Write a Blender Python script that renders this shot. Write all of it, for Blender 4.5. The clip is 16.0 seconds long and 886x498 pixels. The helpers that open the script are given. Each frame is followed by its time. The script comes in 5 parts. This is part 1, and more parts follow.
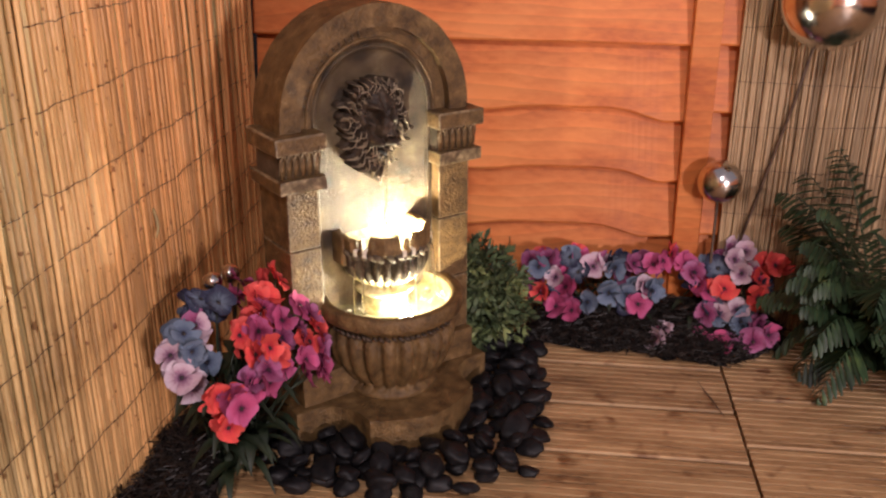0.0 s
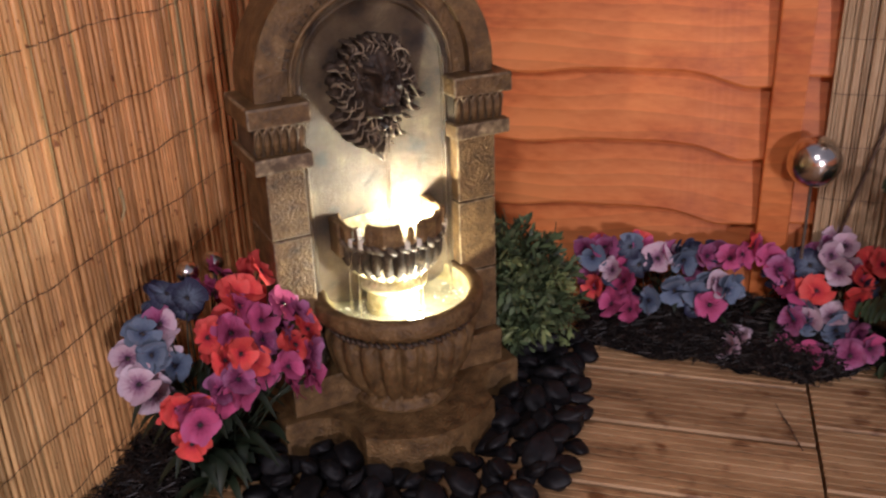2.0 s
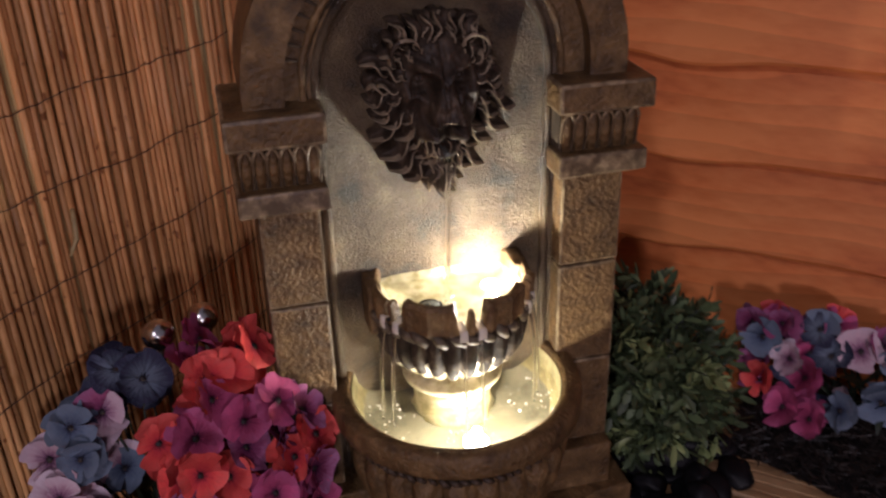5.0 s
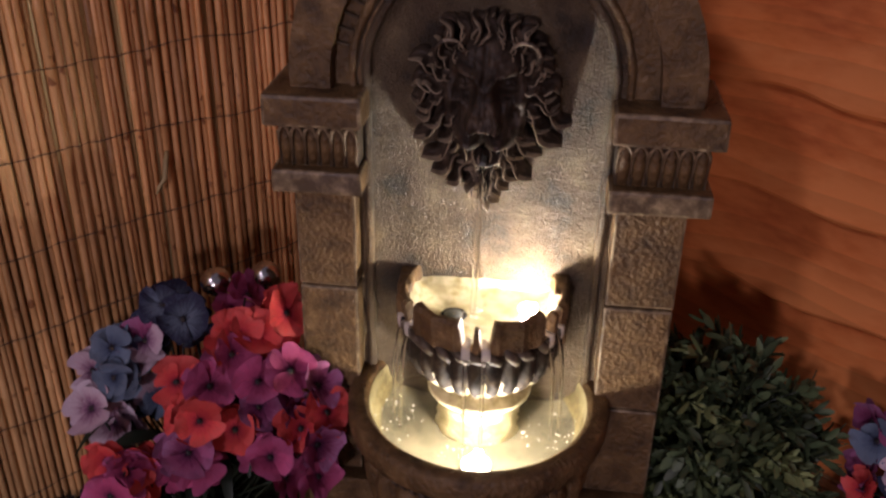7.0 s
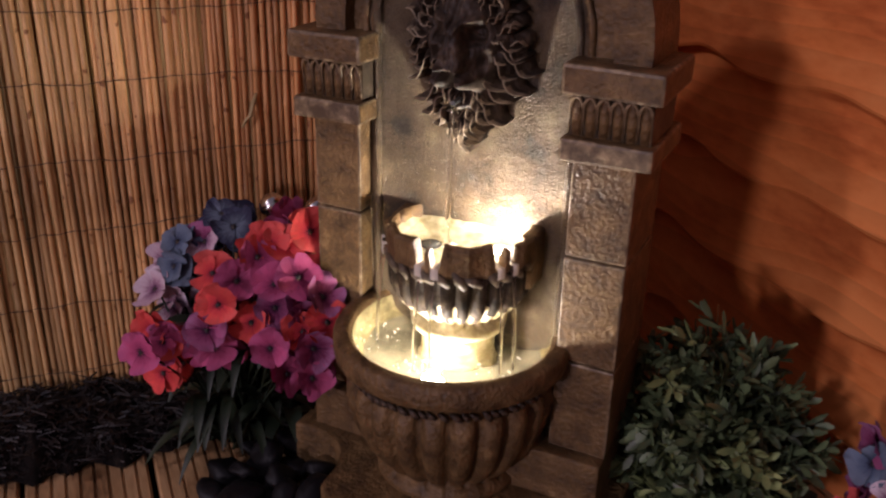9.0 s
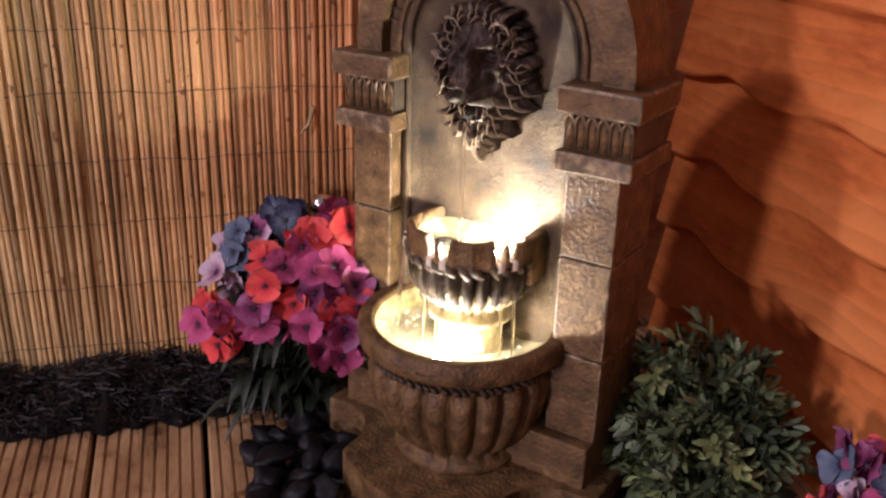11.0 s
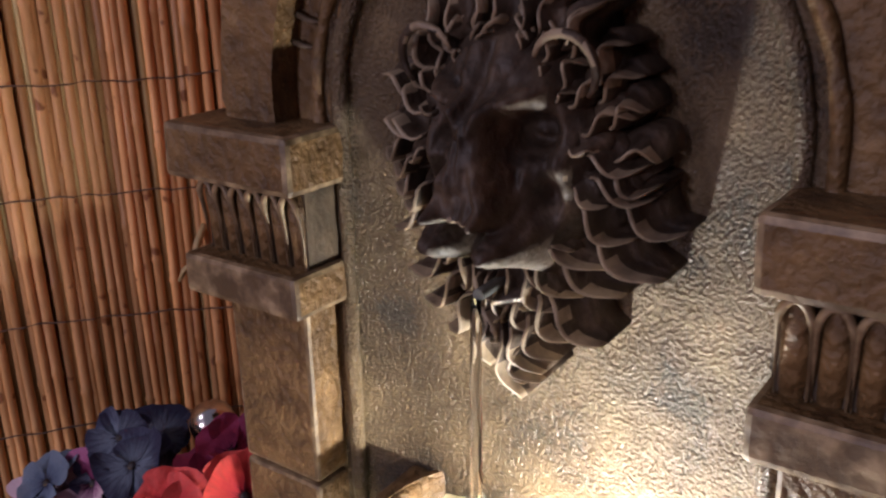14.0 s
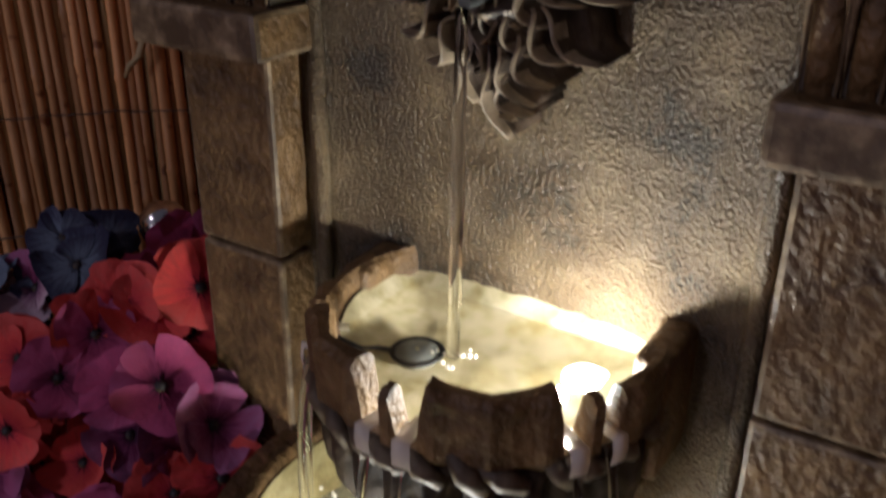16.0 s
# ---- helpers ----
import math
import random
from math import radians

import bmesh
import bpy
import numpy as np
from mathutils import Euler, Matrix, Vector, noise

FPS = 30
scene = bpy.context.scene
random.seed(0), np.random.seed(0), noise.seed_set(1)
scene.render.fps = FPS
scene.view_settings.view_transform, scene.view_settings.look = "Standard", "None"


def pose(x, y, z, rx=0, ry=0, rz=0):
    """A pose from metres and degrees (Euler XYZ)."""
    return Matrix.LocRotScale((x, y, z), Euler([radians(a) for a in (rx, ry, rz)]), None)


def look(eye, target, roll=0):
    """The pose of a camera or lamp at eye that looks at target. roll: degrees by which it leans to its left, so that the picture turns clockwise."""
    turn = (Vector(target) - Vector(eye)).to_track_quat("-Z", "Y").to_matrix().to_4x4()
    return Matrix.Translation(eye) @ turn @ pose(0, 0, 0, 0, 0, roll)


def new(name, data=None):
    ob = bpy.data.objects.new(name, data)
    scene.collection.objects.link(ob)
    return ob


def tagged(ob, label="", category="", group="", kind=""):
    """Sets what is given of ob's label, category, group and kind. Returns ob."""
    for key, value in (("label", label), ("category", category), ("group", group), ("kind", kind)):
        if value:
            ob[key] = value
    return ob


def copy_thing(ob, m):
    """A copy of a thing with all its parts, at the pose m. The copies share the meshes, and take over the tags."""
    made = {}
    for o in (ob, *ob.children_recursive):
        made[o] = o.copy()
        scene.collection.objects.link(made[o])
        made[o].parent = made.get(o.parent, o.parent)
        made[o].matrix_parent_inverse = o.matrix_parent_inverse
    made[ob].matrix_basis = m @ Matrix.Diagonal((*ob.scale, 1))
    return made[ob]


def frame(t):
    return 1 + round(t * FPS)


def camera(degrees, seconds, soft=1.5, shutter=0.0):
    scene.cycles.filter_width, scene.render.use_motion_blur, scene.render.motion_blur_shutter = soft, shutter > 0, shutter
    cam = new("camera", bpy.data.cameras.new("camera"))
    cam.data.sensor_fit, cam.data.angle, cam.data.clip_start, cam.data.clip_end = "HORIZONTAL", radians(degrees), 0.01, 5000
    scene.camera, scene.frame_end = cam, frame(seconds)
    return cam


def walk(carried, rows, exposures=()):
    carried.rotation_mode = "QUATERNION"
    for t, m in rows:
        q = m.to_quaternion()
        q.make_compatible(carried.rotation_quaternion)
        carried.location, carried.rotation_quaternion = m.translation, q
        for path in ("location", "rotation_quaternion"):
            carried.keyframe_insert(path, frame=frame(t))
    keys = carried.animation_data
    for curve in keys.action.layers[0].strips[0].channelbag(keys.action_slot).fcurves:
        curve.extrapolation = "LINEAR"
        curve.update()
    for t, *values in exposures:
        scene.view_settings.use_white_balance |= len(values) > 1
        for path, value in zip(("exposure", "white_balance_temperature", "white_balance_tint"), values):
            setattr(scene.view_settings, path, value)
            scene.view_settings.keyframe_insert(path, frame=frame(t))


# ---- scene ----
cam = camera(51.5, 16.0, soft=2.3, shutter=0.6)
METRES, EYE, TILT, LEAN, TURN = 2.3, 0.882, 0.0, 0.0, 7.2
ROWS = [
    (0.0, -0.0008, -0.0003, 0.0017, -0.0935, -21.8875, -0.0682),
    (0.5, 0.0033, 0.0088, -0.0011, 0.1623, -22.0308, 0.2739),
    (1.0, 0.0154, 0.0348, -0.0092, 1.6642, -22.5951, 1.1276),
    (1.5, 0.0433, 0.0797, -0.0174, 4.7421, -23.3533, 1.4615),
    (2.0, 0.0667, 0.1070, -0.0213, 7.6422, -24.1876, 1.7553),
    (2.5, 0.0687, 0.1223, -0.0240, 8.8177, -24.9198, 1.6682),
    (3.0, 0.0654, 0.1639, -0.0301, 9.1585, -24.5906, 1.4512),
    (3.5, 0.0601, 0.2314, -0.0418, 10.2151, -24.6222, 1.8306),
    (4.0, 0.0571, 0.2746, -0.0476, 12.7967, -25.7777, 3.1903),
    (4.5, 0.0618, 0.2938, -0.0462, 15.1983, -27.2678, 2.4820),
    (4.7, 0.0650, 0.3000, -0.0459, 16.7468, -27.5210, 2.0287),
    (6.8, 0.1405, 0.3667, -0.0447, 39.6117, -27.3030, -0.8996),
    (7.0, 0.1499, 0.3724, -0.0447, 41.0623, -28.2222, -1.0123),
    (7.5, 0.1780, 0.3885, -0.0712, 46.2400, -27.5587, -1.0000),
    (8.0, 0.2193, 0.4120, -0.0909, 52.9304, -25.0378, -0.5278),
    (8.5, 0.2502, 0.4243, -0.0847, 58.3508, -23.5350, -0.8664),
    (8.7, 0.2612, 0.4268, -0.0815, 59.4837, -23.7837, -1.0658),
    (10.8, 0.3441, 0.4388, -0.0685, 66.5809, -22.0190, -1.7249),
    (11.0, 0.3455, 0.4422, -0.0685, 67.7056, -22.3565, -1.6321),
    (11.5, 0.3092, 0.4598, -0.0763, 68.4401, -23.0024, -1.0616),
    (12.0, 0.2628, 0.4836, -0.0807, 69.4078, -20.5223, -0.6004),
    (12.5, 0.2126, 0.5047, -0.0946, 70.5463, -20.6327, -1.2230),
    (13.0, 0.1645, 0.5300, -0.1007, 69.9159, -20.1515, -0.2291),
    (13.5, 0.1234, 0.5511, -0.1074, 70.5853, -19.4952, 0.8193),
    (14.0, 0.0960, 0.5605, -0.1156, 70.0468, -19.1984, 1.1015),
    (14.5, 0.0868, 0.5634, -0.1237, 69.3448, -20.4176, 0.8812),
    (15.0, 0.0838, 0.5613, -0.1312, 69.0170, -21.8729, 0.9667),
    (15.5, 0.0844, 0.5605, -0.1403, 68.6268, -23.5741, 0.3108),
    (16.0, 0.0899, 0.5580, -0.1488, 67.7028, -25.4700, -0.5605),
]
# seconds, stops, kelvin, tint: the clip's camera stops down and cools as the lit water nears
EXPOSURES = [(0.0, 0.10, 5860, 9), (1.5, -0.12, 5410, 9), (2.5, -0.38, 5310, 8), (3.0, -0.52, 5290, 10), (3.5, -1.00, 5290, 11), (4.5, -1.20, 5260, 14), (7.0, -1.36, 5410, 22), (8.5, -1.15, 5450, 24),
             (11.0, -0.14, 5410, 21), (12.0, -0.52, 5430, 20), (13.0, -0.75, 5330, 19), (13.5, -0.98, 5410, 18), (14.0, -0.78, 5130, 17), (14.5, -1.15, 5170, 16), (15.0, -1.15, 5170, 16), (15.5, -1.80, 5220, 15), (16.0, -2.15, 4970, 13)]
walk(cam, [(t, pose(0, 0, EYE, TILT, LEAN, TURN) @ pose(METRES * x, METRES * y, METRES * z, 90 + pitch, roll, yaw)) for t, x, y, z, yaw, pitch, roll in ROWS],
     exposures=EXPOSURES)

# ---- light: a low garden lamp and a high house lamp behind the viewer, night sky ----
world = bpy.data.worlds.new("night")
scene.world = world
world.use_nodes = True
world.node_tree.nodes["Background"].inputs["Color"].default_value = (1.0, 0.80, 0.84, 1)
world.node_tree.nodes["Background"].inputs["Strength"].default_value = 0.27


def point_lamp(name, place, watts, colour, size):
    data = bpy.data.lights.new(name, "POINT")
    data.energy, data.color, data.shadow_soft_size = watts, colour, size
    ob = new(name, data)
    ob.matrix_world = pose(*place)
    return ob


point_lamp("garden_lamp", (2.0, -1.95, 0.95), 305, (1.0, 0.785, 0.73), 0.20)
point_lamp("house_lamp", (0.45, -2.5, 3.3), 290, (1.0, 0.785, 0.73), 0.16)


# ---- materials ----


def mat(name, stops, scale=8.0, stretch=(1, 1, 1), rough=0.7, metal=0.0, bump=0.0, bump_scale=60.0, vary=0.0, detail=6.0,
        wet=0.0, island=False, spec=0.5, distance=0.002):
    """A surface: a ramp of colours over noise at two scales, bump from fine noise, brightness varied piece by piece."""
    m = bpy.data.materials.new(name)
    m.use_nodes = True
    nt = m.node_tree
    n, l = nt.nodes, nt.links
    b = n["Principled BSDF"]
    co = n.new("ShaderNodeTexCoord")
    mp = n.new("ShaderNodeMapping")
    mp.inputs["Scale"].default_value = stretch
    l.new(co.outputs["Object"], mp.inputs["Vector"])
    big = n.new("ShaderNodeTexNoise")
    big.inputs["Scale"].default_value, big.inputs["Detail"].default_value = scale, detail
    fine = n.new("ShaderNodeTexNoise")
    fine.inputs["Scale"].default_value, fine.inputs["Detail"].default_value = bump_scale, 4
    l.new(mp.outputs[0], big.inputs["Vector"])
    l.new(mp.outputs[0], fine.inputs["Vector"])
    mix = n.new("ShaderNodeMath")
    mix.operation = "MULTIPLY_ADD"
    mix.inputs[1].default_value = 0.35
    l.new(fine.outputs["Fac"], mix.inputs[0])
    sub = n.new("ShaderNodeMath")
    sub.operation = "SUBTRACT"
    sub.inputs[1].default_value = 0.175
    l.new(big.outputs["Fac"], sub.inputs[0])
    l.new(sub.outputs[0], mix.inputs[2])
    fac = mix.outputs[0]
    ramp = n.new("ShaderNodeValToRGB")
    els = ramp.color_ramp.elements
    while len(els) < len(stops):
        els.new(0.5)
    for e, (p, c) in zip(els, stops):
        e.position, e.color = p, (*c, 1)
    l.new(fac, ramp.inputs["Fac"])
    colour = ramp.outputs["Color"]
    if vary:
        src = n.new("ShaderNodeNewGeometry").outputs["Random Per Island"] if island else n.new("ShaderNodeObjectInfo").outputs["Random"]
        val = n.new("ShaderNodeMath")
        val.operation = "MULTIPLY_ADD"
        val.inputs[1].default_value, val.inputs[2].default_value = 2 * vary, 1 - vary
        l.new(src, val.inputs[0])
        hsv = n.new("ShaderNodeHueSaturation")
        l.new(val.outputs[0], hsv.inputs["Value"])
        l.new(colour, hsv.inputs["Color"])
        colour = hsv.outputs["Color"]
    l.new(colour, b.inputs["Base Color"])
    b.inputs["Metallic"].default_value, b.inputs["Specular IOR Level"].default_value = metal, spec
    rr = n.new("ShaderNodeMath")
    rr.operation = "MULTIPLY_ADD"
    rr.use_clamp = True
    rr.inputs[1].default_value, rr.inputs[2].default_value = 0.3, rough - 0.15
    l.new(fine.outputs["Fac"], rr.inputs[0])
    l.new(rr.outputs[0], b.inputs["Roughness"])
    b.inputs["Coat Weight"].default_value, b.inputs["Coat Roughness"].default_value = wet, 0.15
    if bump:
        bp = n.new("ShaderNodeBump")
        bp.inputs["Strength"].default_value, bp.inputs["Distance"].default_value = bump, distance
        l.new(fine.outputs["Fac"], bp.inputs["Height"])
        l.new(bp.outputs[0], b.inputs["Normal"])
    return m


def glow(name, colour, strength):
    m = bpy.data.materials.new(name)
    m.use_nodes = True
    b = m.node_tree.nodes["Principled BSDF"]
    b.inputs["Emission Color"].default_value, b.inputs["Emission Strength"].default_value = (*colour, 1), strength
    return m


def clear(name, rough=0.02, ior=1.33, colour=(1, 1, 1)):
    m = bpy.data.materials.new(name)
    m.use_nodes = True
    b = m.node_tree.nodes["Principled BSDF"]
    b.inputs["Base Color"].default_value = (*colour, 1)
    b.inputs["Transmission Weight"].default_value, b.inputs["Roughness"].default_value, b.inputs["IOR"].default_value = 1.0, rough, ior
    return m


STONE = mat("cast_stone", [(0.28, (0.059, 0.033, 0.013)), (0.45, (0.118, 0.070, 0.026)), (0.58, (0.160, 0.095, 0.035)), (0.74, (0.245, 0.154, 0.062))], 46, rough=0.52, bump=1.0, bump_scale=210, spec=0.4, detail=9.0, distance=0.003)
STONE_ROUGH = mat("hammered_cast_stone", [(0.34, (0.023, 0.014, 0.006)), (0.44, (0.067, 0.043, 0.018)), (0.52, (0.090, 0.061, 0.028)), (0.60, (0.120, 0.084, 0.040)), (0.70, (0.198, 0.144, 0.072))], 22, rough=0.36, bump=0.9, bump_scale=560, spec=0.55, distance=0.0030, detail=9.0)
STONE_DARK = mat("weathered_dark_stone", [(0.3, (0.037, 0.027, 0.017)), (0.55, (0.087, 0.062, 0.036)), (0.8, (0.194, 0.153, 0.095))], 30, rough=0.66, bump=0.6, bump_scale=140)
STONE_WORN = mat("worn_stone_edge", [(0.38, (0.089, 0.058, 0.028)), (0.52, (0.179, 0.126, 0.066)), (0.66, (0.336, 0.252, 0.140))], 70, rough=0.5, bump=0.4, bump_scale=170)
LION_WORN_LIT = mat("worn_lit_bronzed_stone", [(0.3, (0.104, 0.076, 0.048)), (0.6, (0.299, 0.235, 0.150))], 60, rough=0.5, bump=0.4, bump_scale=190)
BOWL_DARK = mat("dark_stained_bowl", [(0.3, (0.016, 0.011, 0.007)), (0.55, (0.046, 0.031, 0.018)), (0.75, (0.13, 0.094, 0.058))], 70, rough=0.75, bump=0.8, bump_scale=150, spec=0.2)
LION = mat("bronzed_stone", [(0.3, (0.020, 0.014, 0.010)), (0.55, (0.050, 0.034, 0.022)), (0.8, (0.13, 0.094, 0.062))], 60, rough=0.55, bump=0.75, bump_scale=150, spec=0.32)


def stained_wood(name, dark, mid, light):
    """Sawn softwood under orange stain: wandering growth rings drawn along the board, knots and blotches."""
    m = mat(name, [(0.32, dark), (0.5, mid), (0.7, light)], 3.6, (0.9, 1, 2.4), rough=0.5, bump=0.15, bump_scale=40, vary=0.12)
    n, l = m.node_tree.nodes, m.node_tree.links
    b = n["Principled BSDF"]
    base = b.inputs["Base Color"].links[0].from_socket
    co = n.new("ShaderNodeTexCoord")
    info = n.new("ShaderNodeObjectInfo")
    off = n.new("ShaderNodeVectorMath")
    off.operation = "MULTIPLY_ADD"
    off.inputs[1].default_value = (0.0, 7.0, 0.0)
    l.new(info.outputs["Random"], off.inputs[0])
    l.new(co.outputs["Object"], off.inputs[2])
    mp = n.new("ShaderNodeMapping")
    mp.inputs["Scale"].default_value = (0.55, 1.0, 1.7)
    l.new(off.outputs[0], mp.inputs["Vector"])
    wave = n.new("ShaderNodeTexWave")
    wave.wave_type, wave.bands_direction, wave.wave_profile = "BANDS", "Z", "SAW"
    wave.inputs["Scale"].default_value, wave.inputs["Distortion"].default_value = 7.0, 15.0
    wave.inputs["Detail"].default_value, wave.inputs["Detail Scale"].default_value = 1.5, 0.55
    l.new(mp.outputs[0], wave.inputs["Vector"])
    ramp = n.new("ShaderNodeValToRGB")
    for e, (p, v) in zip(ramp.color_ramp.elements, ((0.1, 1.08), (0.95, 0.66))):
        e.position, e.color = p, (v, v * 0.96, v * 0.9, 1)
    l.new(wave.outputs["Fac"], ramp.inputs["Fac"])
    mix = n.new("ShaderNodeMix")
    mix.data_type, mix.blend_type = "RGBA", "MULTIPLY"
    mix.inputs["Factor"].default_value = 0.36
    l.new(base, mix.inputs["A"])
    l.new(ramp.outputs["Color"], mix.inputs["B"])
    l.new(mix.outputs["Result"], b.inputs["Base Color"])
    return m


FENCE = stained_wood("orange_fence_stain", (0.42, 0.098, 0.018), (0.62, 0.188, 0.040), (0.74, 0.265, 0.068))
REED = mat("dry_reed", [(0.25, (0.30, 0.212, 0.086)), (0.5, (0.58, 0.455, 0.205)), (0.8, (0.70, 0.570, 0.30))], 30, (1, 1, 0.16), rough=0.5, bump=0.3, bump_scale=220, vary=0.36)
REED_REST = mat("dry_reed_far", [(0.25, (0.30, 0.212, 0.086)), (0.5, (0.58, 0.455, 0.205)), (0.8, (0.70, 0.570, 0.30))], 30, (1, 1, 0.16), rough=0.5, vary=0.36, island=True)


def speckle(m, scale, low, high, tint):
    """Dark flecks and leaf scars over a surface."""
    n, l = m.node_tree.nodes, m.node_tree.links
    b = n["Principled BSDF"]
    base = b.inputs["Base Color"].links[0].from_socket
    co = n.new("ShaderNodeTexCoord")
    geo = n.new("ShaderNodeObjectInfo")
    off = n.new("ShaderNodeVectorMath")
    off.operation = "MULTIPLY_ADD"
    off.inputs[1].default_value = (3.0, 5.0, 9.0)
    l.new(geo.outputs["Random"], off.inputs[0])
    l.new(co.outputs["Object"], off.inputs[2])
    spots = n.new("ShaderNodeTexNoise")
    spots.inputs["Scale"].default_value, spots.inputs["Detail"].default_value = scale, 2
    l.new(off.outputs[0], spots.inputs["Vector"])
    ramp = n.new("ShaderNodeValToRGB")
    for e, (p, c) in zip(ramp.color_ramp.elements, ((low, (1, 1, 1)), (high, tint))):
        e.position, e.color = p, (*c, 1)
    l.new(spots.outputs["Fac"], ramp.inputs["Fac"])
    mix = n.new("ShaderNodeMix")
    mix.data_type, mix.blend_type = "RGBA", "MULTIPLY"
    mix.inputs["Factor"].default_value = 1.0
    l.new(base, mix.inputs["A"])
    l.new(ramp.outputs["Color"], mix.inputs["B"])
    l.new(mix.outputs["Result"], b.inputs["Base Color"])


speckle(REED, 70, 0.66, 0.72, (0.40, 0.28, 0.19))


def corner_bounce(m, red):
    """Reeds tinted redder towards the corner: light bounced off the orange fence, painted in."""
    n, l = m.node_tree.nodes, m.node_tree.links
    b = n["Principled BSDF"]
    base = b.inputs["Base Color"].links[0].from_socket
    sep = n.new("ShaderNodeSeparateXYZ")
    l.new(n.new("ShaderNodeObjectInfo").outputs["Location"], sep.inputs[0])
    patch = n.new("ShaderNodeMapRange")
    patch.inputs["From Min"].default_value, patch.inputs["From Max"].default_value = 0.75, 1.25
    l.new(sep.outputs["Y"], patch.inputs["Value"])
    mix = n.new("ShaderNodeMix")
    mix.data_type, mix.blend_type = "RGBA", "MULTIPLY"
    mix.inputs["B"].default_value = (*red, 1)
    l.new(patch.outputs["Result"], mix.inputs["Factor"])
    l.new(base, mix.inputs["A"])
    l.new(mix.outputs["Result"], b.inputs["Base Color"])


# the fence's bounced light, put into the reeds' colour near the corner
corner_bounce(REED, (1.17, 0.77, 0.60))
REED_GREY = mat("weathered_reed", [(0.25, (0.17, 0.105, 0.055)), (0.5, (0.40, 0.28, 0.155)), (0.8, (0.56, 0.42, 0.25))], 30, (1, 1, 0.16), rough=0.5, bump=0.3, bump_scale=220, vary=0.42)
REED_GREY_REST = mat("weathered_reed_far", [(0.25, (0.17, 0.105, 0.055)), (0.5, (0.40, 0.28, 0.155)), (0.8, (0.56, 0.42, 0.25))], 30, (1, 1, 0.16), rough=0.5, vary=0.42, island=True)
WIRE = mat("rusty_wire", [(0.3, (0.05, 0.030, 0.018)), (0.7, (0.13, 0.08, 0.048))], 90, rough=0.6)
DECK = mat("worn_decking", [(0.28, (0.136, 0.075, 0.033)), (0.42, (0.359, 0.213, 0.094)), (0.58, (0.495, 0.313, 0.146)), (0.74, (0.592, 0.396, 0.205))], 9.0, (0.5, 2.2, 3), rough=0.5, bump=0.4, bump_scale=90, vary=0.12, spec=0.4)
speckle(DECK, 22, 0.60, 0.74, (0.42, 0.32, 0.25))
PEBBLE = mat("black_pebble", [(0.3, (0.004, 0.004, 0.005)), (0.7, (0.017, 0.016, 0.017))], 25, rough=0.5, bump=0.25, bump_scale=150, vary=0.3, spec=0.22)
SOIL = mat("black_fibre_mulch", [(0.3, (0.003, 0.003, 0.003)), (0.6, (0.010, 0.008, 0.007)), (0.85, (0.03, 0.022, 0.016))], 60, rough=0.9, bump=1.0, bump_scale=120, spec=0.1)
FIBRE = mat("mulch_fibre", [(0.3, (0.005, 0.004, 0.004)), (0.7, (0.028, 0.019, 0.014))], 60, rough=0.6, vary=0.6, island=True)
CHROME = mat("mirror_steel", [(0.3, (0.60, 0.57, 0.53)), (0.7, (0.68, 0.65, 0.61))], 4, rough=0.18, metal=1.0)
LEAF = mat("dusty_green_leaf", [(0.3, (0.051, 0.077, 0.035)), (0.6, (0.106, 0.141, 0.060)), (0.8, (0.221, 0.246, 0.105))], 20, rough=0.5, vary=0.6, island=True, bump=0.2)
LEAF_PALE = mat("yellow_green_leaf", [(0.3, (0.13, 0.17, 0.065)), (0.6, (0.24, 0.29, 0.105)), (0.8, (0.38, 0.42, 0.17))], 20, rough=0.5, vary=0.35, island=True, bump=0.2)
FERN = mat("fern_green", [(0.3, (0.013, 0.030, 0.012)), (0.6, (0.032, 0.060, 0.024)), (0.8, (0.08, 0.12, 0.035))], 20, rough=0.5, vary=0.45, island=True, bump=0.2)
STEM = mat("dark_stem", [(0.3, (0.007, 0.013, 0.007)), (0.7, (0.030, 0.044, 0.020))], 20, rough=0.5, vary=0.3, island=True)
WATER = clear("water")


def aerated(name, clearness):
    """Lively water full of fine bubbles: half clear, half milky."""
    m = clear(name, 0.06)
    b = m.node_tree.nodes["Principled BSDF"]
    b.inputs["Base Color"].default_value = (0.90, 0.86, 0.74, 1)
    b.inputs["Transmission Weight"].default_value = clearness
    return m


FROTH = aerated("aerated_water", 0.35)
CLEARISH = aerated("lively_water", 0.96)
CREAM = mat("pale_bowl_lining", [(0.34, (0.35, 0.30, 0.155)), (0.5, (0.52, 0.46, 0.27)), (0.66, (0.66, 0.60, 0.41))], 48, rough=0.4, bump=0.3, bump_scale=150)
POOL = mat("stained_bowl_floor", [(0.3, (0.10, 0.092, 0.058)), (0.7, (0.26, 0.235, 0.155))], 30, rough=0.4, bump=0.3, bump_scale=150)
LINING = mat("yellowed_bowl_lining", [(0.34, (0.16, 0.13, 0.055)), (0.5, (0.28, 0.235, 0.105)), (0.66, (0.40, 0.345, 0.18))], 40, rough=0.4, bump=0.3, bump_scale=150)
LAMP_ON = glow("lit_lens", (1.0, 0.86, 0.55), 110)
speckle(CREAM, 75, 0.56, 0.72, (0.70, 0.66, 0.46))
LENS = mat("grey_lens", [(0.3, (0.10, 0.11, 0.11)), (0.7, (0.22, 0.23, 0.22))], 30, rough=0.2)

# ---- mesh helpers ----


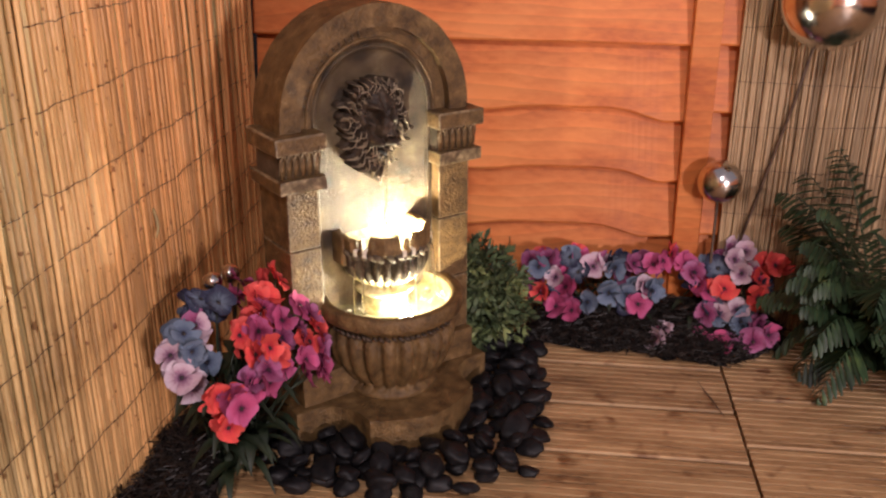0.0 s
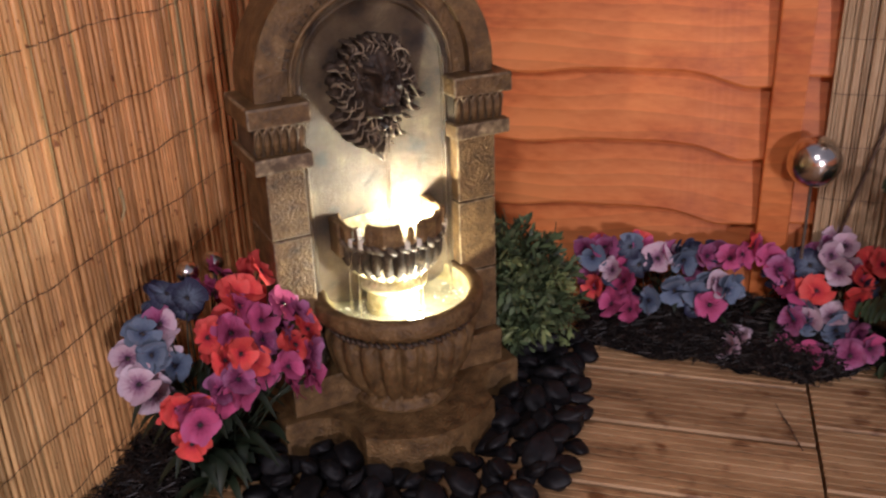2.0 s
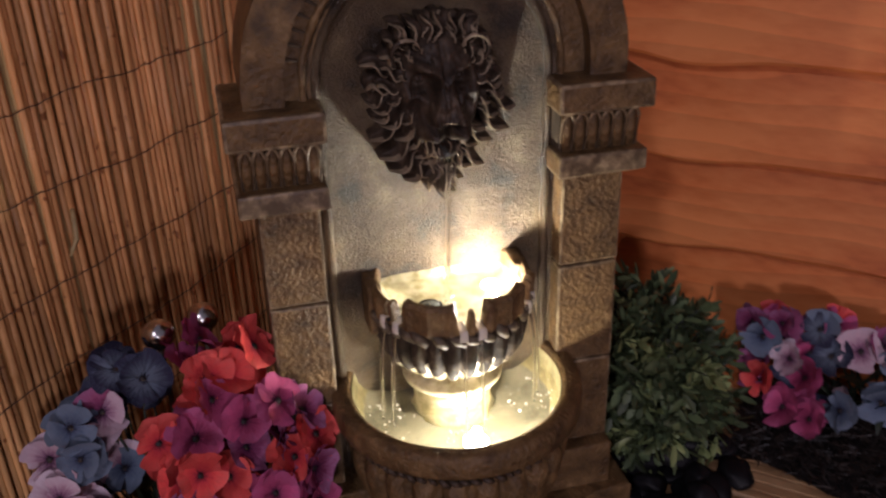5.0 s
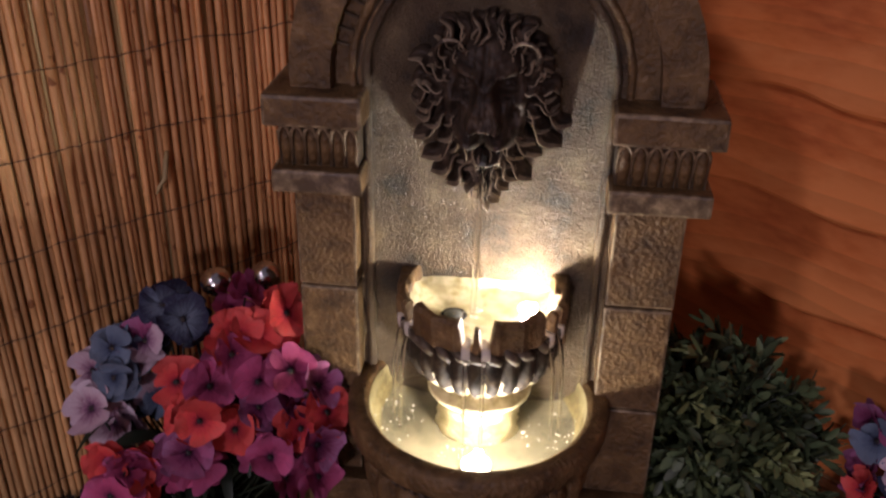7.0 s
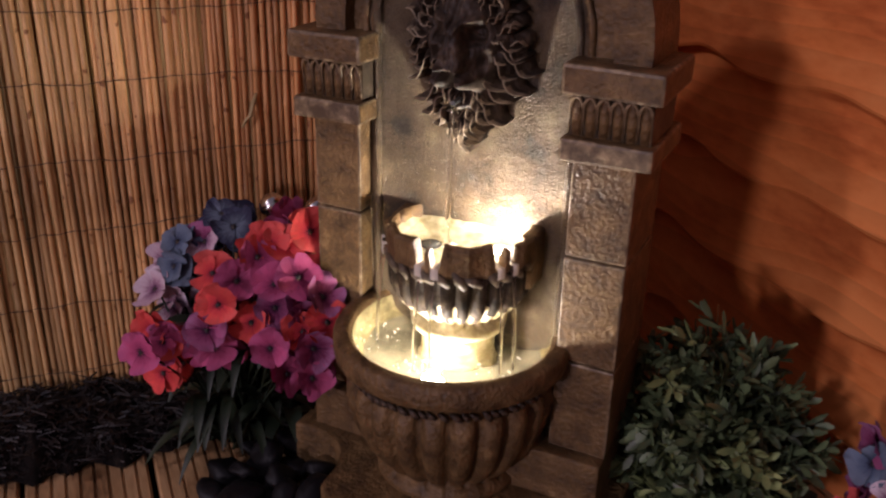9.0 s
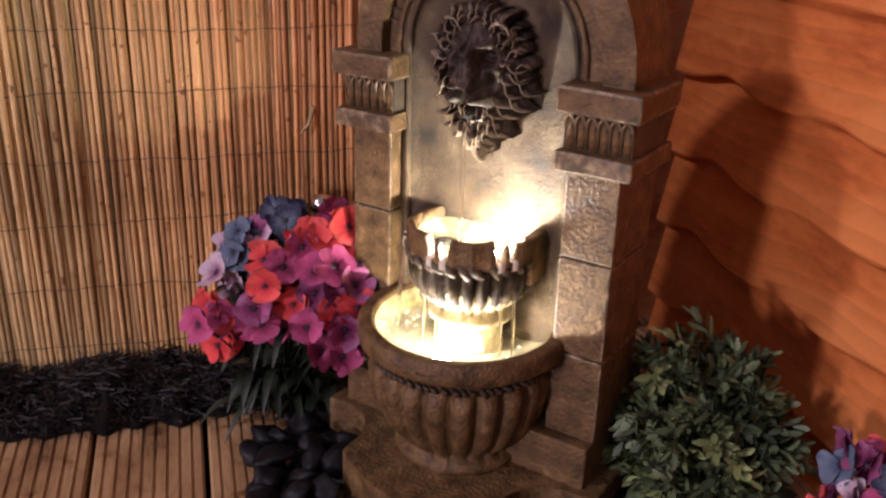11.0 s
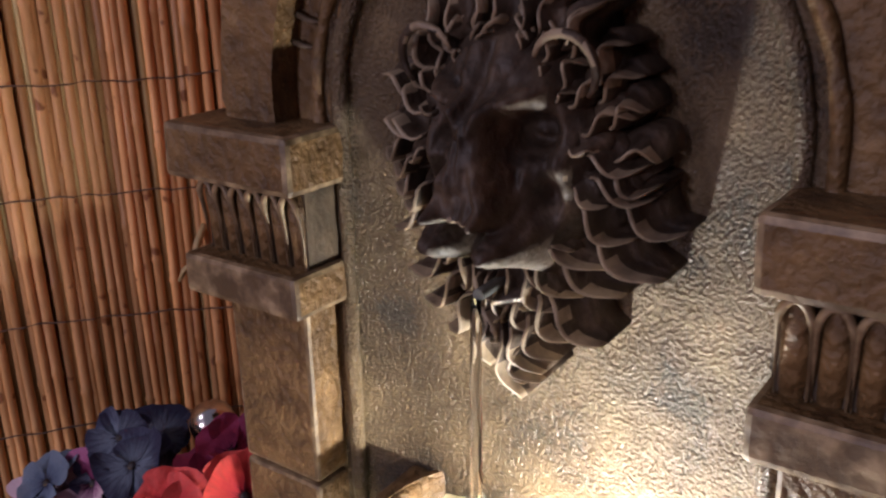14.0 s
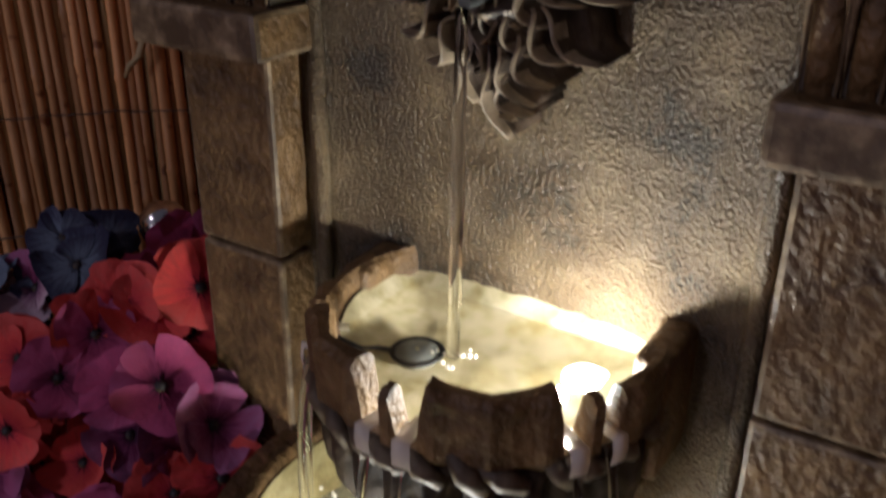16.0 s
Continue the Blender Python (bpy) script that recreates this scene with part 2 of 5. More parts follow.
def link(name, bm, material, parent=None, smooth=False, at=None, worn=None):
    me = bpy.data.meshes.new(name)
    bm.normal_update()
    bm.to_mesh(me)
    bm.free()
    me.materials.append(material)
    if worn is not None:
        me.materials.append(worn)
        limit = max(p.area for p in me.polygons) * 0.16
        for p in me.polygons:
            p.material_index = 1 if p.area < limit else 0
    if smooth:
        me.shade_smooth()
    ob = new(name, me)
    if parent is not None:
        ob.parent = parent
    if at is not None:
        ob.matrix_basis = at
    return ob


def part(name, bm, material, parent, label="", smooth=False, at=None, worn=None):
    ob = link(name, bm, material, parent, smooth, at, worn)
    if label:
        tagged(ob, label)
    return ob


def shared(name, me, parent, at):
    ob = new(name, me)
    ob.parent = parent
    ob.matrix_basis = at
    return ob


def empty(name, at, *tags, **more):
    ob = new(name)
    ob.matrix_basis = at
    return tagged(ob, *tags, **more)


def box(bm, x0, x1, y0, y1, z0, z1, bevel=0.0):
    made = bmesh.ops.create_cube(bm, size=1.0, matrix=Matrix.Translation(((x0 + x1) / 2, (y0 + y1) / 2, (z0 + z1) / 2)) @ Matrix.Diagonal((x1 - x0, y1 - y0, z1 - z0, 1)))
    if bevel:
        edges = list({e for v in made["verts"] for e in v.link_edges})
        bmesh.ops.bevel(bm, geom=edges, offset=bevel, segments=2, profile=0.6, affect="EDGES")
    return bm


def new_box(*args):
    return box(bmesh.new(), *args)


def revolve(profile, n=64, wobble=None, start=0.0, end=2 * math.pi, centre=(0, 0)):
    """A body of revolution round z. profile: (radius, z); wobble(angle, index) multiplies the radius."""
    bm = bmesh.new()
    full = abs(end - start - 2 * math.pi) < 1e-6
    rings = []
    for i in range(n if full else n + 1):
        a = start + (end - start) * i / n
        ring = []
        for k, (r, z) in enumerate(profile):
            q = r * (wobble(a, k) if wobble else 1)
            ring.append(bm.verts.new((centre[0] + q * math.cos(a), centre[1] + q * math.sin(a), z)))
        rings.append(ring)
    m = len(rings)
    for i in range(m if full else m - 1):
        p, q = rings[i], rings[(i + 1) % m]
        for k in range(len(profile) - 1):
            bm.faces.new((p[k], q[k], q[k + 1], p[k + 1]))
    bmesh.ops.remove_doubles(bm, verts=bm.verts, dist=1e-6)
    bmesh.ops.recalc_face_normals(bm, faces=bm.faces)
    return bm


def extrude_outline(points, z0, z1, bevel=0.0):
    """A prism over a plan outline of (x, y)."""
    bm = bmesh.new()
    low = [bm.verts.new((x, y, z0)) for x, y in points]
    top = [bm.verts.new((x, y, z1)) for x, y in points]
    bm.faces.new(low[::-1])
    cap = bm.faces.new(top)
    n = len(points)
    for i in range(n):
        bm.faces.new((low[i], low[(i + 1) % n], top[(i + 1) % n], top[i]))
    if bevel:
        bmesh.ops.bevel(bm, geom=list(cap.edges), offset=bevel, segments=2, profile=0.6, affect="EDGES")
    bmesh.ops.recalc_face_normals(bm, faces=bm.faces)
    return bm


def tube(bm, path, radii, sides=6):
    """A tapered tube along points."""
    rings = []
    pts = [Vector(p) for p in path]
    for i, p in enumerate(pts):
        d = (pts[min(i + 1, len(pts) - 1)] - pts[max(i - 1, 0)]).normalized()
        u = d.orthogonal().normalized()
        v = d.cross(u)
        r = radii[i] if isinstance(radii, (list, tuple)) else radii
        rings.append([bm.verts.new(p + r * (math.cos(2 * math.pi * k / sides) * u + math.sin(2 * math.pi * k / sides) * v)) for k in range(sides)])
    for a, b in zip(rings, rings[1:]):
        best = min(range(sides), key=lambda s: (a[0].co - b[s].co).length)
        for k in range(sides):
            bm.faces.new((a[k], a[(k + 1) % sides], b[(k + 1 + best) % sides], b[(k + best) % sides]))
    bm.faces.new(rings[0][::-1])
    bm.faces.new(rings[-1])
    return bm


# ---- decking ----
rng = random.Random(4)


def deck_board(length, width):
    """A grooved deck board along x, its top at z = 0."""
    bm = bmesh.new()
    outline = [(0, -0.028), (0, -0.004), (0.003, 0)]
    grooves = 8
    step = (width - 0.012) / grooves
    for i in range(grooves):
        y = 0.006 + i * step
        outline += [(y + step * 0.36, 0), (y + step * 0.42, -0.0035), (y + step * 0.58, -0.0035), (y + step * 0.64, 0)]
    outline += [(width - 0.003, 0), (width, -0.004), (width, -0.028)]
    a = [bm.verts.new((0, y, z)) for y, z in outline]
    b = [bm.verts.new((length, y, z)) for y, z in outline]
    n = len(outline)
    for i in range(n):
        bm.faces.new((a[i], b[i], b[(i + 1) % n], a[(i + 1) % n]))
    bm.faces.new(a[::-1])
    bm.faces.new(b)
    bmesh.ops.recalc_face_normals(bm, faces=bm.faces)
    return bm


ground = tagged(link("ground", new_box(-40, 40, -40, 40, -0.3, -0.06), SOIL), "dark bare soil below and beyond the decking", "ground", kind="structure")
deck = empty("deck", pose(0, 0, 0), "worn grooved timber decking with dark gaps between boards", "decking", kind="structure")
PITCH = 0.155
for x0, x1, first, pitch in ((-0.72, -0.215, 1.095, 0.146), (-0.21, 0.342, 1.32, PITCH), (0.347, 2.4, 1.37, PITCH)):
    mesh = None
    k0 = int((first + 2.2) / pitch)
    y = first - k0 * pitch
    while y < 1.85:
        if mesh is None:
            ob = part("deck_board", deck_board(x1 - x0, pitch - 0.007), DECK, deck, at=pose(x0, y, 0))
            mesh = ob.data
        else:
            shared("deck_board", mesh, deck, pose(x0, y + rng.uniform(-0.001, 0.001), rng.uniform(-0.0015, 0)))
        y += pitch

# ---- timber fence ----
FENCE_Y = 1.86


def waney_board(length, height, seed):
    """An overlapping fence board whose lower edge wanders as sawn bark edges do."""
    bm = bmesh.new()
    n = 70
    rows = []
    r = random.Random(seed)
    j1, j2, w = r.uniform(-0.02, 0.02), r.uniform(-0.004, 0.004), r.uniform(0.020, 0.028)
    for i in range(n + 1):
        x = length * i / n
        q = (x % 0.93) + j1
        e = 0.006 - w / (1 + math.exp(-(q - 0.775) / 0.016)) - 0.004 * math.exp(-((q - 0.825) / 0.02) ** 2) - 0.014 / (1 + math.exp((q - 0.500) / 0.022))
        e += 0.020 * math.exp(-((q - 0.13) / 0.06) ** 2) + 0.012 * math.exp(-((q - 0.36) / 0.07) ** 2) + j2 + 0.0025 * noise.noise(Vector((x * 14, seed, 0)))
        if seed == 5:
            e = 0.004 - 0.008 * x
        if seed >= 40:
            e = j2 + 0.004 * noise.noise(Vector((x * 9, seed, 0)))
        rows.append([bm.verts.new(p) for p in ((x, 0.016, height), (x, 0.006, height), (x, -0.025, e + 0.004), (x, -0.023, e), (x, 0.002, e))])
    for a, b in zip(rows, rows[1:]):
        for k in range(5):
            bm.faces.new((a[k], b[k], b[(k + 1) % 5], a[(k + 1) % 5]))
    bm.faces.new(rows[0])
    bm.faces.new(rows[-1][::-1])
    bmesh.ops.recalc_face_normals(bm, faces=bm.faces)
    return bm


fence = empty("timber_fence", pose(0, FENCE_Y, 0), "orange-stained overlapping timber fence panel with upright batten", "fence", kind="structure")
for k, z in enumerate((-0.050, 0.078, 0.205, 0.331, 0.460, 0.592, 0.728, 0.865, 1.0, 1.13, 1.26, 1.39, 1.52, 1.65)):
    part("fence_board", waney_board(0.91, 0.165, k), FENCE, fence, at=pose(-0.62, 0, z), smooth=False)
    part("fence_board", waney_board(1.77, 0.165, k + 40), FENCE, fence, at=pose(0.293, 0, z))
part("batten", new_box(0.252, 0.305, -0.042, -0.014, -0.05, 1.8, 0.003), FENCE, fence)
part("capping", new_box(-0.62, 2.07, -0.05, 0.03, 1.8, 1.83, 0.004), FENCE, fence)
for nm, ext in (("fence_east", (6.0, 6.04, -6.0, 1.9, -0.06, 1.8)), ("fence_south", (-0.7, 6.04, -6.04, -6.0, -0.06, 1.8)), ("fence_west", (-0.70, -0.66, -6.0, 1.9, -0.06, 1.8))):
    tagged(link(nm, new_box(*ext), FENCE), "orange-stained timber fence closing the garden", "fence", kind="structure")

# ---- reed screens ----


def reed_mesh(seed, height, thin=False):
    r = random.Random(seed)
    bm = bmesh.new()
    pts, rad = [], []
    z, x, y = 0.0, 0.0, 0.0
    base = r.uniform(0.0023, 0.0027) if thin else r.uniform(0.0032, 0.0044)
    while z < height:
        step = r.uniform(0.10, 0.2)
        for dz, q in ((0, 1.0), (0.003, 1.22), (0.006, 1.0)):
            pts.append((x, y, z + dz))
            rad.append(base * q)
        z += step
        x, y = x + r.uniform(-0.0012, 0.0012), y + r.uniform(-0.0012, 0.0012)
    tube(bm, pts, rad, 7)
    return bm


def wavy_wire(bm, length, z, seed, proud):
    r = random.Random(seed)
    pts, p, s = [], 0.0, 0.0
    while p < length:
        s = 0.92 * s + r.uniform(-0.0011, 0.0011)
        pts.append((p, proud + 0.0006 * math.sin(p * 400), z + s * 1.6 + 0.0045 * noise.noise(Vector((p * 7, seed, 0)))))
        p += 0.0095
    tube(bm, pts, 0.00065, 5)


def reed_screen(at, length, height, singles, seed, label, pitch, looks, late=False):
    """Reeds bound with wire along +x, front towards -y."""
    screen = empty("reed_screen", at, label, "reed screen")
    kinds = []
    r = random.Random(seed)
    n = int(length / pitch)
    thin = pitch < 0.006
    rest = bmesh.new()
    for i in range(n):
        x = (i + 0.5) * pitch + r.uniform(-0.0010, 0.0010)
        lean = (r.gauss(0, 0.22) + 0.5 * math.sin(i * 0.021 + seed)) * (0.35 if thin else 1)
        m = pose(x, r.uniform(-0.0014, 0.0014), 0.008 + r.uniform(-0.01, 0.01), r.gauss(0, 0.12), lean, r.uniform(0, 360))
        if (n - 1 - i if late else i) < singles:
            if len(kinds) < 14:
                ob = part("reed", reed_mesh(seed * 50 + i, height, thin), looks[0], screen, at=m, smooth=True)
                kinds.append(ob.data)
            else:
                shared("reed", r.choice(kinds), screen, m)
        else:
            a, b = m @ Vector((0, 0, 0)), m @ Vector((0, 0, height))
            tube(rest, [a, b], 0.48 * pitch, 5)
    for i in range(n):
        x = i * pitch + r.uniform(-0.001, 0.001)
        lean = r.uniform(-0.006, 0.006)
        tube(rest, [(x, 0.0050 if not thin else 0.005, 0.0), (x + lean, 0.0050 if not thin else 0.005, height)], 0.5 * pitch, 5)
    if rest.verts:
        tagged(part("reeds", rest, looks[1], screen, smooth=True), kind="stuff")
    k = 0
    for z in (0.070, 0.161, 0.259, 0.349, 0.440, 0.526, 0.630, 0.724, 0.82, 0.915, 1.01, 1.105, 1.2, 1.295, 1.39):
        bm = bmesh.new()
        wavy_wire(bm, length, z, seed * 31 + k, -0.0062 if not thin else -0.0045)
        part("binding_wire", bm, WIRE, screen, "dark rusty binding wire")
        k += 1
    return screen


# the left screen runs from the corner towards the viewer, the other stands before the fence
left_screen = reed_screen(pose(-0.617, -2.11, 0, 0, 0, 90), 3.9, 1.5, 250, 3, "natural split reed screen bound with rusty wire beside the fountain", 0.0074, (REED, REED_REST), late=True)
reed_screen(pose(0.345, 1.822, 0), 1.6, 1.5, 150, 7, "greyed thin reed screen fixed in front of the fence", 0.0044, (REED_GREY, REED_GREY_REST))
part("split_reed", tube(bmesh.new(), [(3.384, -0.005, 0.414), (3.378, -0.011, 0.403), (3.373, -0.015, 0.389), (3.366, -0.017, 0.383), (3.362, -0.015, 0.375)], [0.0024, 0.0030, 0.0028, 0.0022, 0.0012], 6), REED, left_screen, "broken reed end hooked out of the screen", smooth=True)

def smooth_step(a, b, v):
    t = min(1.0, max(0.0, (v - a) / (b - a)))
    return t * t * (3 - 2 * t)


# ---- the wall fountain: local x across its front, y into the corner, z up ----
FOUNTAIN = pose(-0.263, 1.394, 0, 0, 0, 41.6)
fountain = empty("wall_fountain", FOUNTAIN, "weathered cast-stone wall fountain with lion mask and two bowls", "fountain")


def arc(cx, cy, r, a0, a1, n):
    return [(cx + r * math.cos(radians(a0 + (a1 - a0) * i / n)), cy + r * math.sin(radians(a0 + (a1 - a0) * i / n))) for i in range(n + 1)]


def slab_upright(points, y0, y1, bevel=0.0):
    """A plate over an outline of (x, z) standing upright, its front at y0."""
    bm = extrude_outline([(x, z) for x, z in points], -y1, -y0, bevel)
    bmesh.ops.rotate(bm, verts=bm.verts, cent=(0, 0, 0), matrix=Matrix.Rotation(radians(90), 3, "X"))
    return bm


def roughen(bm, amount, scale, cuts=0):
    for v in bm.verts:
        v.co += Vector(noise.noise_vector(v.co * scale)) * amount
    return bm


# plinth with a bowed front between scooped shoulders
half = [(0.193, 0.13), (0.193, -0.012), (0.150, -0.012)]
half += [(0.150 - 0.045 * math.sin(radians(a)), -0.012 - 0.045 * (1 - math.cos(radians(a)))) for a in range(15, 91, 15)]
half += [(0.103, -0.088)]
bow = [(0.103 - 0.206 * i / 14, -0.096 - 0.040 * math.sin(math.pi * i / 14)) for i in range(15)]
outline = half + bow + [(-x, y) for x, y in reversed(half)]
part("plinth", extrude_outline(outline, 0, 0.070, 0.004), STONE, fountain)
part("upper_plinth", new_box(-0.172, 0.172, 0.0, 0.125, 0.068, 0.124, 0.003), STONE, fountain)

# body behind the niche
BODY_TOP = 0.540
body = [(-0.166, 0.12), (0.166, 0.12)] + [(0.166, BODY_TOP)] + arc(0, BODY_TOP, 0.166, 0, 180, 30)[1:-1] + [(-0.166, BODY_TOP)]
part("back_slab", slab_upright(body, 0.088, 0.125, 0.003), STONE, fountain)


NICHE_X = -0.0035


def niche_sheet():
    """The hammered, gently hollow field of the niche, turned up towards its border."""
    bm = bmesh.new()
    n, m = 84, 170
    grid = []
    for j in range(m + 1):
        row = []
        z = 0.12 + (BODY_TOP + 0.1165 - 0.12) * j / m
        wide = 0.117 if z < BODY_TOP else math.sqrt(max(1e-6, 0.117 ** 2 - (z - BODY_TOP) ** 2))
        for i in range(n + 1):
            s = 2 * i / n - 1
            x = wide * s
            out = math.hypot(x, max(0, z - BODY_TOP))
            y = 0.056 - 0.012 * min(1.0, out / 0.105) ** 3 - 0.004 * max(0.0, (out - 0.100) / 0.017) ** 1.5
            q = Vector((x, z, 0.3))
            y += 0.0007 * noise.noise(q * 70) + 0.0007 * noise.noise(q * 160)
            row.append(bm.verts.new((x + NICHE_X, y, z)))
        grid.append(row)
    for a, b in zip(grid, grid[1:]):
        for i in range(n):
            bm.faces.new((a[i], a[i + 1], b[i + 1], b[i]))
    return bm


part("niche_field", niche_sheet(), STONE_ROUGH, fountain, "hammered pale stone field of the niche", smooth=True)


def niche_rim(r, y, thick, foot, seed):
    """A worn round bead following the niche's border."""
    path = [(r, z) for z in [foot + (BODY_TOP - foot) * k / 60 for k in range(60)]] + arc(0, BODY_TOP, r, 0, 180, 64) + [(-r, z) for z in [BODY_TOP - (BODY_TOP - foot) * k / 60 for k in range(1, 61)]]
    pts = [(x + NICHE_X + 0.0009 * noise.noise(Vector((x * 30, z * 30, seed))), y + 0.0012 * noise.noise(Vector((x * 50, z * 50, seed + 4))), z) for x, z in path]
    return tube(bmesh.new(), pts, [thick * (1 + 0.35 * noise.noise(Vector((x * 60, z * 60, seed + 8)))) for x, z in path], 9)


def ring_plate(r0, r1, foot, y0, y1, bevel):
    """An arch band from one springing to the other, with straight feet down to a height."""
    pts = [(r1, foot)] + arc(0, BODY_TOP, r1, 0, 180, 36) + [(-r1, foot), (-r0, foot)] + arc(0, BODY_TOP, r0, 180, 0, 36) + [(r0, foot)]
    return slab_upright(pts, y0, y1, bevel)


part("outer_arch", roughen(ring_plate(0.137, 0.173, 0.526, 0.026, 0.122, 0.004), 0.0012, 35), STONE, fountain)
part("arch_recess", roughen(ring_plate(0.112, 0.139, 0.526, 0.042, 0.09, 0.0), 0.0014, 45), STONE, fountain, "dark recessed arch band with shell carving")
part("niche_moulding", niche_rim(0.1055, 0.0415, 0.0040, 0.1235, 1), STONE_ROUGH, fountain, "rough worn bead round the niche", smooth=True)
part("niche_bead", niche_rim(0.1170, 0.0400, 0.0034, 0.5300, 5), STONE, fountain, "second worn bead over the niche", smooth=True)


def repeated(name, bm, material, poses, label=""):
    """Alike small pieces as objects of their own on one mesh."""
    first = None
    for m in poses:
        if first is None:
            first = part(name, bm, material, fountain, label, smooth=True, at=m)
        else:
            shared(name, first.data, fountain, m)


repeated("shell_rib", tube(bmesh.new(), [(0.120, 0, 0), (0.128, -0.004, 0), (0.1365, -0.003, 0)], [0.0008, 0.0014, 0.0017], 6), STONE_DARK,
         [Matrix.Translation((0, 0.042, BODY_TOP)) @ Matrix.Rotation(radians(-6 - 168 * k / 30), 4, "Y") for k in range(17, 30)])


def frieze_ground(x0, x1, y, z0, z1):
    """The plain ground of the capital's frieze."""
    bm = new_box(x0, x1, y + 0.005, 0.10, z0, z1)
    return bm


def flute_arch(w, y, z0, z1):
    """One round-headed moulding of the frieze, about x = 0."""
    q = w * 0.45
    pts = [(-q, y + 0.004, z0), (-q, y + 0.003, z1 - 0.022), (-q, y + 0.001, z1 - 0.012)]
    pts += [(-q * math.cos(a), y, z1 - 0.012 + 0.0095 * math.sin(a)) for a in [math.pi * k / 8 for k in range(1, 8)]]
    pts += [(q, y + 0.001, z1 - 0.012), (q, y + 0.003, z1 - 0.022), (q, y + 0.004, z0)]
    rad = [0.0006, 0.0010, 0.0013] + [0.0017] * 7 + [0.0013, 0.0010, 0.0006]
    return tube(bmesh.new(), pts, rad, 6)


def pilaster(s):
    """One side pier: shaft of three blocks, capital of moulding, fluted frieze and slab. s: -1 or 1."""
    def span(a, b):
        return (s * b, s * a - 0.0035) if s < 0 else (a - 0.0035, b)
    z0 = 0.123
    for z1 in (0.228, 0.342, 0.444):
        x0, x1 = span(0.1140, 0.172)
        part("pier_block", roughen(new_box(x0, x1, 0.018, 0.120, z0, z1 - 0.0018, 0.0024), 0.0012, 45), STONE, fountain, worn=STONE_WORN)
        z0 = z1
    x0, x1 = span(0.1050, 0.188)
    part("capital_moulding", roughen(new_box(x0, x1, 0.003, 0.116, 0.441, 0.4625, 0.003), 0.0014, 40), STONE, fountain, worn=STONE_WORN)
    x0, x1 = span(0.1095, 0.182)
    part("fluted_frieze", frieze_ground(x0, x1, 0.013, 0.461, 0.505), STONE_DARK, fountain, smooth=False)
    w = (x1 - x0) / 6
    repeated("flute_tongue", tube(bmesh.new(), [(0, 0.0212, 0.4615), (0, 0.0198, 0.480), (0, 0.0186, 0.493), (0, 0.0188, 0.4975), (0, 0.0198, 0.5005), (0, 0.0226, 0.5020)], [w * 0.43, w * 0.44, w * 0.45, w * 0.38, w * 0.24, w * 0.06], 10), STONE, [Matrix.Translation((x0 + (k + 0.5) * w, 0, 0)) for k in range(6)])
    repeated("flute_arch", flute_arch(w, 0.0125, 0.462, 0.5025), STONE_WORN, [Matrix.Translation((x0 + (k + 0.5) * w, 0, 0)) for k in range(6)])
    x0, x1 = span(0.1035, 0.192)
    part("capital_slab", roughen(new_box(x0, x1, 0.002, 0.112, 0.5025, 0.5305, 0.0032), 0.0014, 40), STONE, fountain, worn=STONE_WORN)


pilaster(-1)
pilaster(1)

# lower bowl
LOWER = (0.0, 0.006)


def lobes(n, depth, first, last):
    def f(a, k):
        if k < first or k > last:
            return 1.0
        return 1 - depth * (1 - abs(math.sin(n * a / 2))) ** 1.5
    return f


low_profile = [(0.001, 0.068), (0.074, 0.068), (0.079, 0.073), (0.079, 0.079), (0.072, 0.084), (0.070, 0.089), (0.082, 0.099), (0.095, 0.116), (0.105, 0.138),
               (0.111, 0.162), (0.113, 0.182), (0.109, 0.192), (0.105, 0.194), (0.106, 0.206), (0.112, 0.210), (0.119, 0.213), (0.1235, 0.217), (0.1245, 0.222),
               (0.1245, 0.237), (0.122, 0.241), (0.110, 0.2415), (0.106, 0.239), (0.103, 0.222), (0.094, 0.195), (0.07, 0.182), (0.001, 0.180)]
bowl = part("lower_bowl", revolve(low_profile, 176, lobes(22, 0.115, 5, 11), centre=LOWER), STONE, fountain, "fluted half-round lower bowl with plain lip", smooth=True)

part("lower_lining", revolve([(0.094, 0.2000), (0.1018, 0.222), (0.1042, 0.2365)], 96, centre=LOWER), LINING, fountain, "pale yellowish inside of the lower bowl", smooth=True)
part("bowl_floor", revolve([(0.001, 0.1815), (0.069, 0.1840), (0.088, 0.1940), (0.0945, 0.2010)], 96, centre=LOWER), POOL, fountain, "olive-stained floor of the lower bowl", smooth=True)


def twists(name, cx, cy, r, z, n, size, material, label):
    """A band of slanting twists round a bowl."""
    bm = tube(bmesh.new(), [(-size * 1.2, 0, size), (0, -0.3 * size, 0.1 * size), (size * 1.2, 0, -size)], [size * 0.5, size * 0.85, size * 0.5], 6)
    u = random.Random(n)
    repeated(name, bm, material, [Matrix.Translation((cx, cy, z + u.uniform(-0.1, 0.1) * size)) @ pose(0, 0, 0, 0, 0, 360.0 * (k + u.uniform(-0.2, 0.2)) / n) @ pose(0, -r, 0, 0, u.uniform(-16, 16), 0) @ Matrix.Scale(u.uniform(0.82, 1.15), 4) for k in range(n)], label)


twists("bead", *LOWER, 0.1075, 0.200, 66, 0.0042, LION, "dark bead under the lip of the lower bowl")


